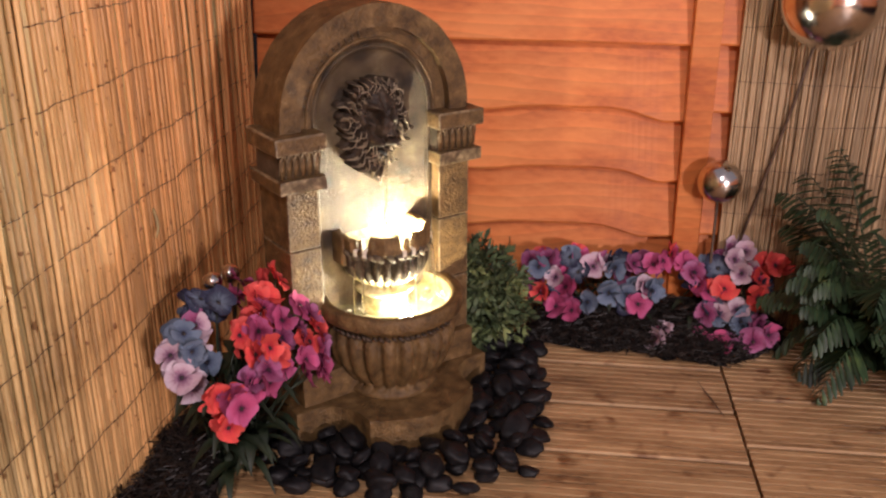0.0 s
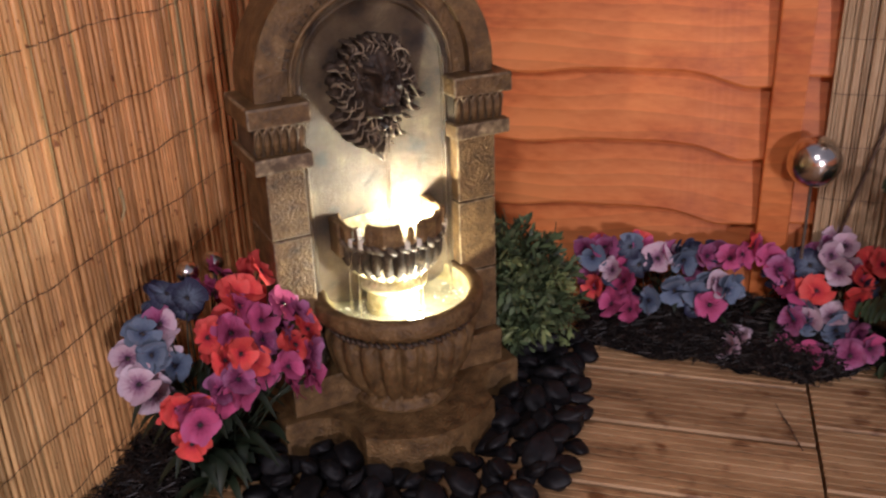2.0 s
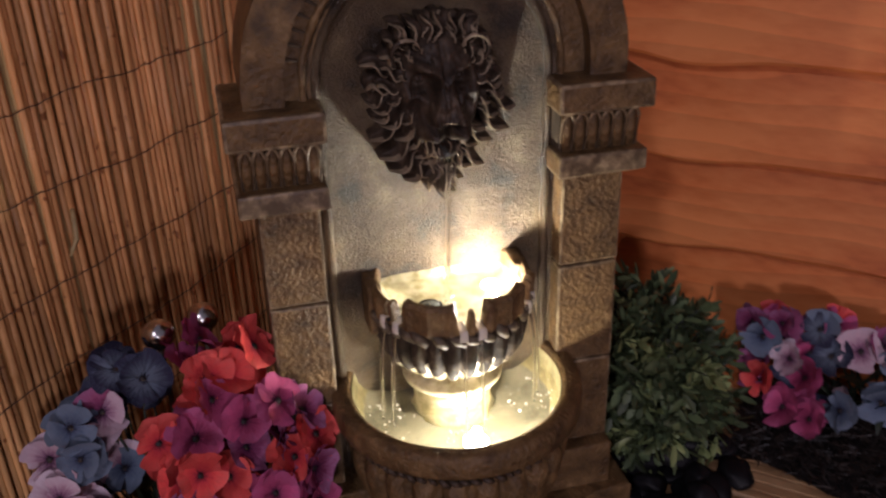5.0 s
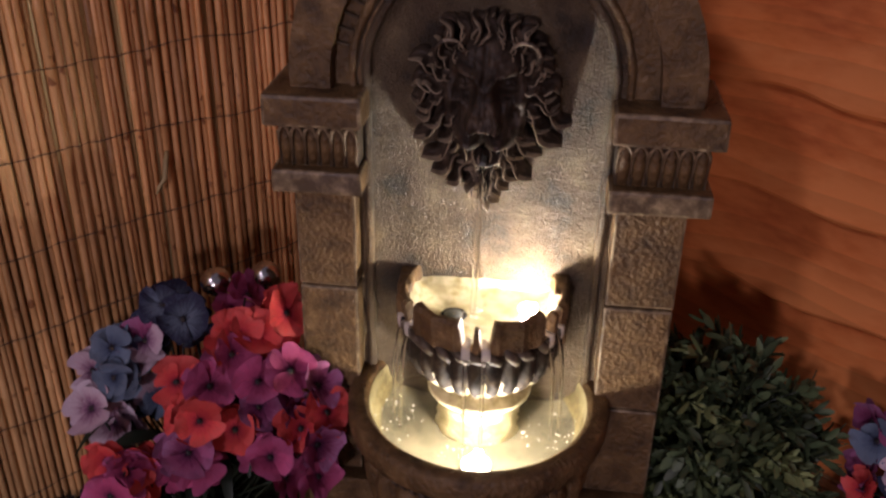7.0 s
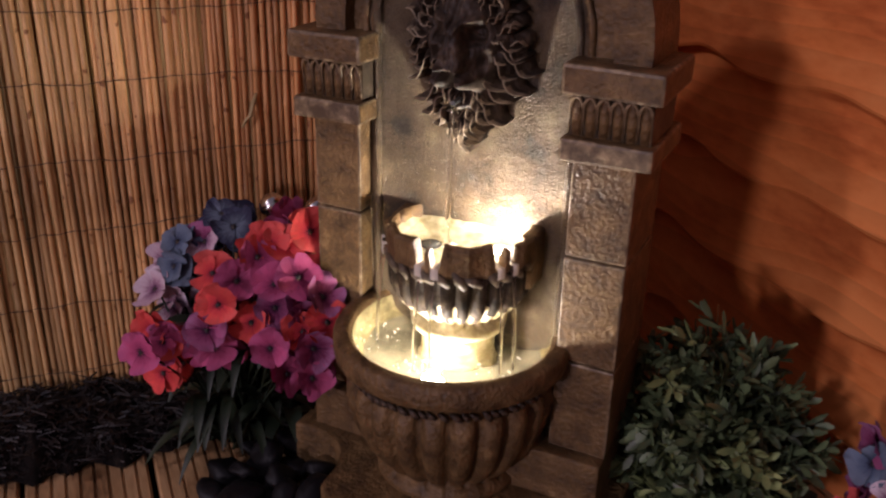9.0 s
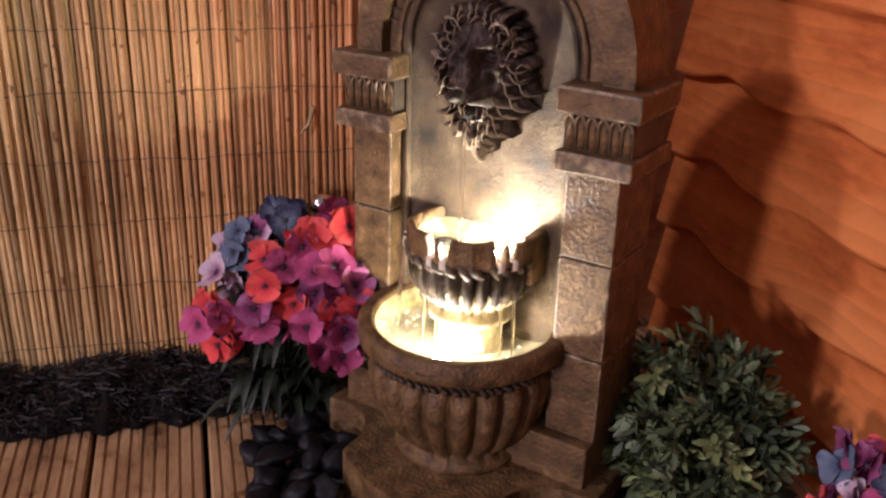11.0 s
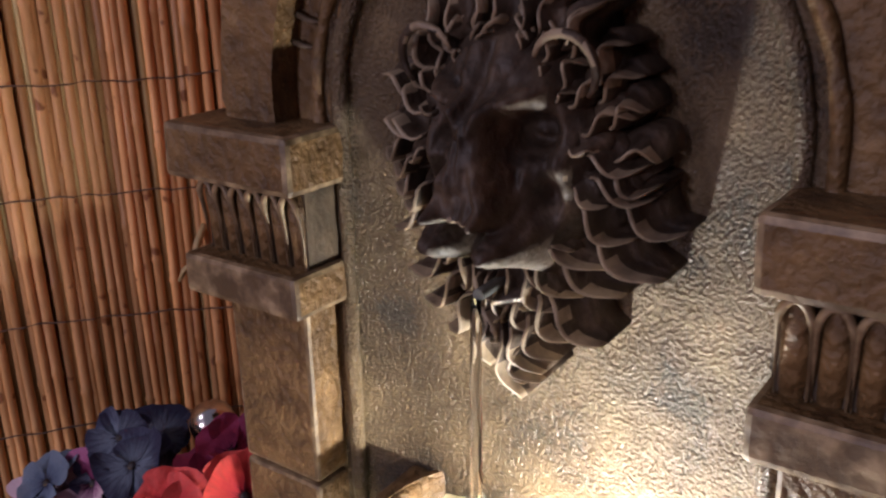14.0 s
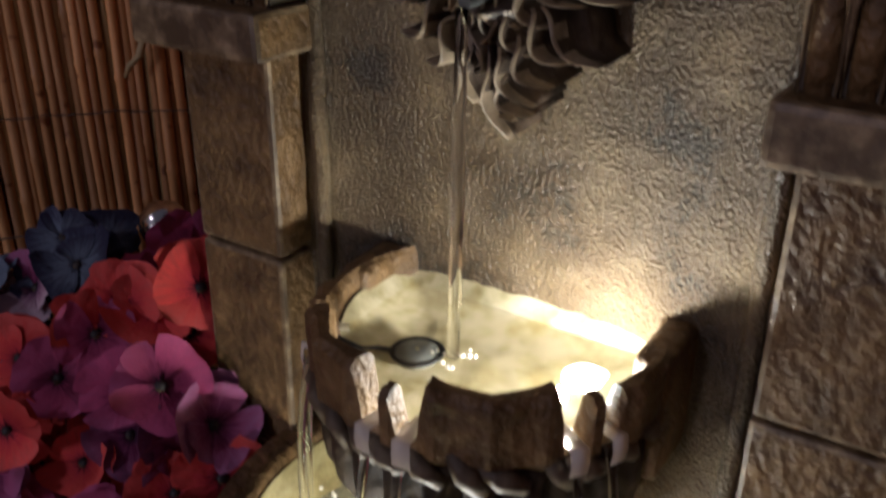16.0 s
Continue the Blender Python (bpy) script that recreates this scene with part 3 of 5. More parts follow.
def disc(cx, cy, r, z, back, ripple, seed):
    """A water surface, cut straight at its back."""
    bm = bmesh.new()
    rings, n = 22, 72
    loops = []
    for j in range(rings + 1):
        q = r * j / rings
        row = []
        for i in range(n):
            a = 2 * math.pi * i / n
            x, y = cx + q * math.cos(a), cy + q * math.sin(a)
            h = noise.noise(Vector((x * 60, y * 60, seed))) + 0.6 * noise.noise(Vector((x * 130, y * 130, seed + 3)))
            row.append(bm.verts.new((x, min(y, back), z + ripple * h)))
        loops.append(row)
    for a, b in zip(loops, loops[1:]):
        for i in range(n):
            bm.faces.new((a[i], b[i], b[(i + 1) % n], a[(i + 1) % n]))
    bmesh.ops.remove_doubles(bm, verts=bm.verts, dist=1e-5)
    return bm


# upper bowl with three spouts cut in a faceted lip
UPPER = (0.0, 0.021)
up_profile = [(0.001, 0.238), (0.043, 0.238), (0.050, 0.242), (0.051, 0.250), (0.044, 0.254), (0.043, 0.259), (0.0555, 0.266), (0.0665, 0.277), (0.0730, 0.289), (0.0748, 0.300), (0.0750, 0.312), (0.0735, 0.322), (0.070, 0.324)]
upper_bowl = part("upper_bowl", revolve(up_profile, 208, lobes(26, 0.15, 5, 10), centre=UPPER), BOWL_DARK, fountain, "dark fluted upper bowl, worn pale and painted lamp-lit towards its foot", smooth=True)
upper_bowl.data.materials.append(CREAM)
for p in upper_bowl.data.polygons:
    # worn pale plus the low lamp's glow, painted up the crests of the flutes
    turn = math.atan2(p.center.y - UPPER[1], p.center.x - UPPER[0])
    pale_line = 0.2760 + 0.007 * math.cos(26 * turn) + 0.008 * noise.noise(Vector((p.center.x * 90, p.center.y * 90, p.center.z * 40)))
    p.material_index = 1 if p.center.z < pale_line else 0
twists("rope_twist", *UPPER, 0.0735, 0.3225, 30, 0.0060, STONE_DARK, "dark rope twist on the upper bowl")


def lip():
    """The upper bowl's lip: a thick faceted ring with three notches towards the front."""
    bm = bmesh.new()
    n = 240
    rows = []
    for i in range(n):
        d = 360.0 * i / n
        a = radians(d)
        off = min(abs((d - c + 180) % 360 - 180) for c in (270 - 60, 270, 270 + 60))
        facet = ((d + 360 - 240) % 60) - 30
        front = 204 < d < 338
        ro = 0.0765 * (0.5 + 0.5 * math.cos(radians(30)) / math.cos(radians(facet))) * 1.035 if front else 0.0768
        top = 0.3525 if (d >= 338 or d < 40) else 0.3500 if 140 < d <= 204 else 0.3405
        if front:
            if off < 3.0:
                top = 0.3530
                ro += 0.0035
            elif off < 9.5:
                top = 0.3330
            elif off < 11:
                top = 0.3330 + 0.0245 * (off - 9.5) / 1.5
            else:
                top = 0.3572 + 0.0016 * math.exp(-((off - 11) / 4) ** 2)
        ri = ro - (0.0085 if front else 0.0070)
        ro += 0.003 * math.exp(-((off - 14) / 3.5) ** 2) * (1 if off > 9 else 0.3)
        ca, sa = math.cos(a), math.sin(a)
        rows.append([bm.verts.new((UPPER[0] + q * ca, UPPER[1] + q * sa, z)) for q, z in
                     ((ri - 0.008, 0.316), (ro - 0.006, 0.322), (ro, 0.329), (ro + 0.001, top - 0.003), (ro - 0.002, top), (ri + 0.002, top), (ri, top - 0.003), (ri - 0.001, 0.330), (ri - 0.005, 0.3185))])
    for i in range(n):
        a, b = rows[i], rows[(i + 1) % n]
        for k in range(len(a)):
            bm.faces.new((a[k], b[k], b[(k + 1) % len(a)], a[(k + 1) % len(a)]))
    bmesh.ops.recalc_face_normals(bm, faces=bm.faces)
    return bm


part("upper_lip", lip(), STONE, fountain, "notched brown lip of the upper bowl", smooth=False)


def basin():
    """The pale inside of the upper bowl: a flat floor sweeping up to the back and the sides."""
    bm = bmesh.new()
    rows = []
    for j in range(45):
        y = -0.0445 + (0.0565 + 0.0445) * j / 44
        wide = 0.0675 if y > UPPER[1] else math.sqrt(max(1e-5, 0.0675 ** 2 - (y - UPPER[1]) ** 2))
        row = []
        for i in range(49):
            x = UPPER[0] + wide * (2 * i / 48 - 1)
            gap = min(0.0565 - y, 0.0675 - (abs(x) if y > UPPER[1] else math.hypot(x, y - UPPER[1])))
            back = smooth_step(-0.025, 0.012, y)
            z = 0.3232 + (0.004 + 0.013 * back) * max(0.0, 1 - gap / 0.030) ** 1.8 + 0.0004 * noise.noise(Vector((x * 90, y * 90, 3)))
            row.append(bm.verts.new((x, y, z)))
        rows.append(row)
    for a, b in zip(rows, rows[1:]):
        for i in range(48):
            bm.faces.new((a[i], a[i + 1], b[i + 1], b[i]))
    return bm


part("bowl_lining", basin(), CREAM, fountain, "pale stained inside of the upper bowl", smooth=True)
for x0, x1, z1 in ((-0.0805, -0.0665, 0.3500), (0.0640, 0.0795, 0.3525)):
    part("bowl_cheek", roughen(new_box(x0, x1, 0.018, 0.054, 0.296, z1, 0.004), 0.0016, 40), STONE, fountain, "side of the upper bowl running back to the niche", smooth=True)
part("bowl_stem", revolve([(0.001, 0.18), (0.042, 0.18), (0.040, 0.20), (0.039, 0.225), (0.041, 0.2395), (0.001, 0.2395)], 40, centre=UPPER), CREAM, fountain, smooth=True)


# lion mask: a modelled face with painted highlights in a mane of overlapping flame-like locks with pale worn crests,
# one mesh
def bell(x, z, x0, z0, sx, sz):
    return math.exp(-((x - x0) / sx) ** 2 - ((z - z0) / sz) ** 2)


MASK_X = -0.005


def face_relief(x, z):
    """Height of the lion's face over its ground, and how far worn paint and painted wet highlights pale it there."""
    ax = abs(x)
    h = 0.010 + 0.008 * bell(x, z, 0, 0.540, 0.036, 0.050)
    # low forehead with a central furrow, heavy knotted brows
    h += 0.007 * bell(ax, z, 0.010, 0.578, 0.010, 0.012) - 0.003 * bell(x, z, 0, 0.572, 0.0024, 0.018)
    brow = bell(ax, z - 0.42 * (ax - 0.014), 0.0165, 0.5570, 0.0120, 0.0046)
    h += 0.013 * brow
    # eyes in deep sockets with lids
    h -= 0.024 * bell(ax, z, 0.0180, 0.5430, 0.0096, 0.0078)
    h += 0.0105 * bell(ax, z, 0.0185, 0.5435, 0.0044, 0.0034)
    h += 0.0040 * bell(ax, z, 0.0190, 0.5375, 0.0075, 0.0015)
    # broad flat nose with sharp sides, wings and nostrils
    half = 0.0070 + 0.0050 * smooth_step(0.540, 0.517, z)
    bridge = (1 - smooth_step(half - 0.0012, half + 0.0042, ax)) * smooth_step(0.5095, 0.5135, z) * (1 - smooth_step(0.545, 0.575, z))
    h += bridge * (0.009 + 0.009 * smooth_step(0.570, 0.522, z))
    h += 0.006 * bell(ax, z, 0.0098, 0.5150, 0.0034, 0.0034)
    h -= 0.009 * bell(ax, z, 0.0060, 0.5110, 0.0022, 0.0018)
    # round muzzle pads with whisker furrows, split lip
    pad = bell(ax, z, 0.0140, 0.5015, 0.0125, 0.0100)
    h += 0.029 * pad
    for w in (0.5055, 0.5020, 0.4985):
        h -= 0.0020 * math.exp(-((z - w - 0.25 * (ax - 0.012)) / 0.0008) ** 2) * smooth_step(0.007, 0.012, ax) * (1 - smooth_step(0.018, 0.022, ax))
    h -= 0.013 * bell(x, z, 0, 0.5010, 0.0018, 0.0090)
    # cheek bones, hollow cheeks and the furrow down from the nose
    h += 0.007 * bell(ax, z, 0.0290, 0.5330, 0.006, 0.009) - 0.011 * bell(ax, z, 0.0245, 0.5200, 0.0046, 0.012)
    h += 0.004 * bell(ax, z, 0.0310, 0.5080, 0.004, 0.006)
    # open mouth rising to its corners, lower lip and chin
    mouth = z - (0.4870 + 9.0 * ax * ax)
    wide = 1 - smooth_step(0.012, 0.020, ax)
    h -= 0.024 * math.exp(-(mouth / 0.0052) ** 2) * wide
    lipz = mouth + 0.0125
    h += 0.0075 * math.exp(-(lipz / 0.0034) ** 2) * wide
    h += 0.005 * bell(x, z, 0, 0.4690, 0.010, 0.005)
    h += 0.0030 * noise.noise(Vector((x * 120, z * 120, 2))) + 0.0020 * noise.noise(Vector((x * 330, z * 110, 5)))
    # wet highlights on lip, pads, chin and nose are painted in with the wear
    worn = max(0.55 * math.exp(-(lipz / 0.0016) ** 2) * wide, 0.62 * bell(ax, z, 0.0125, 0.4945, 0.008, 0.0024), 0.85 * bell(x, z, 0, 0.4690, 0.010, 0.004), 0.9 * bell(x, z, 0, 0.5125, 0.009, 0.0022), 0.22 * brow,
               0.45 * bell(ax, z, 0.0315, 0.530, 0.0022, 0.008))
    return h, worn + 0.40 * noise.noise(Vector((x * 190, z * 190, 9)))


def lion_mask():
    bm = bmesh.new()
    cz = 0.530
    rings, n = 64, 132
    loops, paleness = [], {}
    for j in range(rings + 4):
        q = min(1.0, j / rings)
        row = []
        for i in range(n):
            a = 2 * math.pi * i / n
            down = max(0.0, -math.sin(a))
            x = 0.0390 * q * math.cos(a) * (1 - 0.20 * down)
            z = cz + (0.056 + 0.012 * down) * q * math.sin(a)
            h, worn = face_relief(x, z)
            y = 0.022 - h * (1 - q ** 6) + 0.004 * q ** 3
            if j > rings:
                k = (j - rings) / 3
                x, z, y = x * (1 + 0.10 * k), cz + (z - cz) * (1 + 0.10 * k), 0.026 + 0.034 * k
            v = bm.verts.new((x + MASK_X, y, z))
            paleness[v] = worn if j <= rings else 0
            row.append(v)
        loops.append(row)
    for a, b in zip(loops, loops[1:]):
        for i in range(n):
            bm.faces.new((a[i], a[(i + 1) % n], b[(i + 1) % n], b[i]))

    # across a lock: a scooped flank rising to a narrow crest, then a steep drop
    section = ((-1.0, 0.0), (-0.70, 0.04), (-0.38, 0.14), (-0.08, 0.42), (0.14, 0.86), (0.28, 1.0), (0.42, 0.90), (0.60, 0.35), (0.80, 0.0))

    def lock(root, tip, y0, y1, width, high, bend, phase, flip):
        """One flame-like lock from root to tip, waving to its sides, standing on the mask's ground."""
        steps = 16
        a, b = Vector((root[0], 0, root[1])), Vector((tip[0], 0, tip[1]))
        d = b - a
        side = Vector((-d.z, 0, d.x)).normalized()
        mid = [a + d * t + side * bend * math.sin(2 * math.pi * (1.05 * t + phase)) * min(1.0, 2.5 * t) * (1 - 0.35 * t) for t in [i / steps for i in range(steps + 1)]]
        before = None
        for i, p in enumerate(mid):
            t = i / steps
            dd = (mid[min(i + 1, steps)] - mid[max(i - 1, 0)]).normalized()
            across = Vector((-dd.z, 0, dd.x)) * flip
            w = width * (0.50 + 0.70 * math.sin(math.pi * min(1, 0.10 + 0.72 * t))) * (1 - t ** 4) ** 0.8 + 0.0005
            y = y0 + (y1 - y0) * t ** 1.4 - 0.004 * math.sin(math.pi * t)
            hh = high * (0.45 + 0.8 * math.sin(math.pi * (0.1 + 0.78 * t)))
            row = []
            for u, k in section:
                rough = 0.0004 * noise.noise(Vector((p.x * 300 + u, p.z * 300, 1)))
                v = bm.verts.new(p + across * w * u + Vector((MASK_X, y - hh * k + rough, cz)))
                # crest: dry-brushed wear plus the bowl lamp's light, both put into the colour
                paleness[v] = 0.95 * math.exp(-((u - 0.28) / (0.18 + 0.16 * t)) ** 2) * smooth_step(0.02, 0.30, t) + 0.12 * noise.noise(Vector((p.x * 160, p.z * 160, 7)))
                row.append(v)
            for e, u in ((0, -1.0), (len(row), 0.82)):
                v = bm.verts.new(p * 0.99 + across * w * u * 1.02 + Vector((MASK_X, y + 0.022, cz)))
                paleness[v] = 0
                row.insert(e, v)
            if i == 0:
                row[0].co = min(loops[-1], key=lambda q: (q.co - row[0].co).length).co
            if before:
                for k in range(len(row) - 1):
                    bm.faces.new((before[k], before[k + 1], row[k + 1], row[k]))
            before = row
        bm.faces.new(before)

    r = random.Random(6)

    def tier(count, turn, inner, outer, y0, y1, width, high, bend):
        """Locks all round the face; inner and outer: half width, height over and under the middle."""
        for k in range(count):
            a = 2 * math.pi * (k + turn + r.uniform(-0.16, 0.16)) / count - math.pi / 2
            ca, sa = math.cos(a), math.sin(a)
            down = max(0.0, -sa)
            ro = (inner[0] * ca * (1 - 0.30 * down), (inner[1] if sa > 0 else inner[2]) * sa)
            reach = r.uniform(0.86, 1.07)
            sag = 0.008 * abs(ca) * (1 if sa < 0.3 else 0.2)
            ti = (outer[0] * ca * (1 - 0.38 * down ** 1.6) * reach, (outer[1] if sa > 0 else outer[2]) * sa * reach - sag)
            # under the face the locks sweep outwards from the middle of the beard
            sweep = smooth_step(0.15, 0.55, down)
            low = (0.30 * ti[0], ti[1] + max(0.50 * abs(ti[0]), 0.024))
            ro = tuple(p + (q - p) * sweep for p, q in zip(ro, low))
            flip = 1 if ca < 0 else -1
            lock(ro, ti, y0, y1, width * r.uniform(0.85, 1.15), high * r.uniform(0.85, 1.15), bend * r.uniform(0.75, 1.25) * (1 if ca > 0 else -1), r.uniform(-0.07, 0.07) + (0.5 if sa > 0.2 else 0.0), flip)

    tier(33, 0.5, (0.042, 0.046, 0.050), (0.0690, 0.0710, 0.0960), 0.038, 0.037, 0.0045, 0.0135, 0.0060)
    tier(28, 0.0, (0.034, 0.043, 0.046), (0.0575, 0.0610, 0.0780), 0.029, 0.033, 0.0040, 0.0120, 0.0052)
    tier(18, 0.3, (0.032, 0.045, 0.050), (0.0440, 0.0550, 0.0640), 0.022, 0.023, 0.0036, 0.0065, 0.0026)
    # the long middle locks of the beard
    for x0, x1, z1 in ((-0.006, -0.012, -0.094), (0.004, 0.014, -0.092), (-0.001, 0.004, -0.106)):
        lock((x0, -0.062), (x1, z1), 0.026, 0.034, 0.0034, 0.0105, 0.0040, 0.05, -1 if x0 >= 0 else 1)
    # flames over the forehead
    for k in range(7):
        x = (k - 3) * 0.0085
        lock((x, 0.049 - 0.0012 * abs(k - 3)), (x * 1.45, 0.070 - 0.0016 * abs(k - 3) ** 1.5), 0.022, 0.029, 0.0040, 0.0075, 0.0030, 0.1 * k, 1 if k % 2 else -1)
    # round ears standing out of the mane
    for s in (-1, 1):
        pts = [(MASK_X + s * (0.0300 + 0.0125 * math.cos(t)), 0.0125 - 0.003 * math.sin(t), 0.5685 + 0.0130 * math.sin(t)) for t in [1.15 * math.pi * k / 11 - 0.8 for k in range(12)]]
        before = set(bm.verts)
        tube(bm, pts, [0.0010, 0.0014, 0.0017, 0.0019, 0.0020, 0.0020, 0.0020, 0.0019, 0.0018, 0.0016, 0.0013, 0.0010], 7)
        made = [v for v in bm.verts if v not in before]
        made[0].co = min(loops[-1], key=lambda q: (q.co - made[0].co).length).co
        for v in made:
            paleness[v] = (0.5 if v.co.y < 0.0112 else 0.1) + 0.3 * noise.noise(v.co * 260)
    bm.normal_update()
    for f in bm.faces:
        f.material_index = 1 if sum(paleness.get(v, 0) for v in f.verts) / len(f.verts) > 0.46 else 0
    bmesh.ops.remove_doubles(bm, verts=bm.verts, dist=1e-5)
    bmesh.ops.recalc_face_normals(bm, faces=bm.faces)
    return bm


mask = part("lion_mask", lion_mask(), LION, fountain, "dark bronzed lion mask with flame-like mane locks, pale worn crests and painted highlights", smooth=True)
mask.data.materials.append(LION_WORN_LIT)
part("spout_pipe", tube(bmesh.new(), [(-0.004, 0.03, 0.4815), (-0.0045, 0.0005, 0.4800)], 0.0026, 12), LENS, fountain, "clear plastic spout pipe in the mouth")

# lamps under water: the lit one is tucked to the right, an unlit one to the left
puck = part("bowl_lamp", revolve([(0.001, 0.3228), (0.0098, 0.3228), (0.0098, 0.3290), (0.0080, 0.3302), (0.004, 0.3310), (0.001, 0.3312)], 28, centre=(-0.025, 0.001)), LENS, fountain, "round grey underwater lamp lens", smooth=True)
ring = [(-0.025 + 0.0108 * math.cos(k * math.pi / 14), 0.001 + 0.0108 * math.sin(k * math.pi / 14), 0.3285) for k in range(29)]
part("lamp_rim", tube(bmesh.new(), ring, 0.0014, 8), PEBBLE, puck, "black rubber rim", smooth=True)
part("lamp_cable", tube(bmesh.new(), [(-0.0345, -0.003, 0.3275), (-0.0405, -0.007, 0.3300), (-0.0450, -0.0125, 0.3320), (-0.0520, -0.0150, 0.3345), (-0.0610, -0.0150, 0.3355), (-0.0700, -0.0185, 0.3350)], 0.0017, 8), PEBBLE, puck, "black lamp cable over the lip", smooth=True)
part("lit_lamp", revolve([(0.001, 0.321), (0.010, 0.321), (0.010, 0.3265), (0.001, 0.3275)], 24, centre=(0.043, 0.025)), LAMP_ON, fountain, "glowing warm white underwater lamp")
part("lit_lamp", revolve([(0.001, 0.184), (0.012, 0.184), (0.012, 0.190), (0.001, 0.191)], 24, centre=(0.004, -0.046)), LAMP_ON, fountain, "glowing warm white underwater lamp")
for place, watts in (((0.039, 0.006, 0.3285), 3.9), ((0.006, -0.046, 0.2060), 3.2)):
    point_lamp("fountain_lamp", FOUNTAIN @ Vector(place), watts, (1.0, 0.85, 0.60), 0.005)
beam = bpy.data.lights.new("fountain_lamp", "SPOT")
beam.energy, beam.color, beam.shadow_soft_size, beam.spot_size, beam.spot_blend = 2.2, (1.0, 0.85, 0.60), 0.005, radians(135), 1.0
new("fountain_lamp", beam).matrix_world = look(FOUNTAIN @ Vector((0.042, 0.018, 0.3295)), FOUNTAIN @ Vector((0.036, 0.060, 0.365)))

upper_water = tagged(link("upper_water", disc(*UPPER, 0.0655, 0.3338, 0.048, 0.0006, 2.0), CLEARISH, smooth=True, at=FOUNTAIN), "clear rippled water in the upper bowl", "water")
lower_water = tagged(link("lower_water", disc(*LOWER, 0.1045, 0.2225, 0.07, 0.0030, 7.0), CLEARISH, smooth=True, at=FOUNTAIN), "bright rippled water in the lower bowl", "water")
for w in (upper_water, lower_water):
    w.visible_shadow = False


def stream(path, r0, r1, seed, label):
    bm = bmesh.new()
    r = random.Random(seed)
    a, b = Vector(path[0]), Vector(path[-1])
    n = 14
    pts = [a.lerp(b, i / n) + Vector((r.uniform(-1, 1), r.uniform(-1, 1), 0)) * 0.0003 for i in range(n + 1)]
    if len(path) == 3:
        mid = Vector(path[1])
        pts = [a * (1 - t) ** 2 + 2 * t * (1 - t) * mid + b * t * t for t in [i / n for i in range(n + 1)]]
    tube(bm, pts, [r0 + (r1 - r0) * i / n + r.uniform(0, 0.0004) for i in range(n + 1)], 8)
    ob = tagged(link("water_stream", bm, WATER, smooth=True, at=FOUNTAIN), label, "water")
    ob.visible_shadow = False
    return ob


lion_stream = stream([(-0.0045, -0.001, 0.4785), (-0.0080, 0.003, 0.333)], 0.0022, 0.0026, 1, "thin clear water stream falling from the lion spout")
lion_stream.visible_shadow = True
for d in (210, 270, 330):
    for off in (-6, 5):
        a = radians(d + off)
        c, s = math.cos(a), math.sin(a)
        stream([(UPPER[0] + 0.070 * c, UPPER[1] + 0.070 * s, 0.3355), (UPPER[0] + 0.086 * c, UPPER[1] + 0.086 * s, 0.3355), (UPPER[0] + 0.086 * c, UPPER[1] + 0.086 * s, 0.222)], 0.0022, 0.0012, d + off, "thin water stream spilling from the upper bowl")


def bubbles(centre, spread, count, seed):
    bm = bmesh.new()
    r = random.Random(seed)
    for k in range(count):
        q, a = spread * r.random() ** 0.6, r.uniform(0, 6.28)
        bmesh.ops.create_icosphere(bm, subdivisions=1, radius=r.uniform(0.0006, 0.0016), matrix=Matrix.Translation((centre[0] + q * math.cos(a), centre[1] + q * math.sin(a), centre[2] + 0.0005)))
    ob = tagged(link("water_bubbles", bm, FROTH, smooth=True, at=FOUNTAIN), "small bubbles where the water streams land", "water", kind="stuff")
    ob.visible_shadow = False


for d in (210, 270, 330):
    bubbles((UPPER[0] + 0.085 * math.cos(radians(d)), UPPER[1] + 0.085 * math.sin(radians(d)), 0.2235), 0.032, 26, d)
bubbles((-0.008, 0.003, 0.3335), 0.010, 12, 4)


def spill(d, seed):
    """Water sliding over one gap of the lip and down its outside."""
    bm = bmesh.new()
    r = random.Random(seed)
    rows = []
    for q, z in ((0.062, 0.3345), (0.070, 0.3350), (0.0765, 0.3345), (0.0800, 0.3350), (0.0808, 0.3290), (0.0800, 0.3235)):
        row = []
        for i in range(5):
            a = radians(d + (i - 2) * 1.35 + r.uniform(-0.2, 0.2))
            b = 0.0012 * math.sin(math.pi * i / 4)
            row.append(bm.verts.new((UPPER[0] + (q + b) * math.cos(a), UPPER[1] + (q + b) * math.sin(a), z + b)))
        rows.append(row)
    for a, b in zip(rows, rows[1:]):
        for i in range(4):
            bm.faces.new((a[i], a[i + 1], b[i + 1], b[i]))
    ob = tagged(link("water_spill", bm, FROTH, smooth=True, at=FOUNTAIN), "bright sheet of water over the bowl lip", "water")
    ob.visible_shadow = False


for c in (210, 270, 330):
    spill(c - 6.3, c)
    spill(c + 6.3, c + 1)

# ---- gazing balls ----


def gazing_ball(name, place, radius, label):
    bm = bmesh.new()
    bmesh.ops.create_uvsphere(bm, u_segments=48, v_segments=32, radius=radius)
    ball = tagged(link(name, bm, CHROME, smooth=True, at=pose(*place)), label, "garden ball")
    return ball


def stake(ball, path, radius, label):
    """The ball's cane, in the ball's own coordinates."""
    part("stake", tube(bmesh.new(), path, radius, 7), WIRE, ball, label, smooth=True)


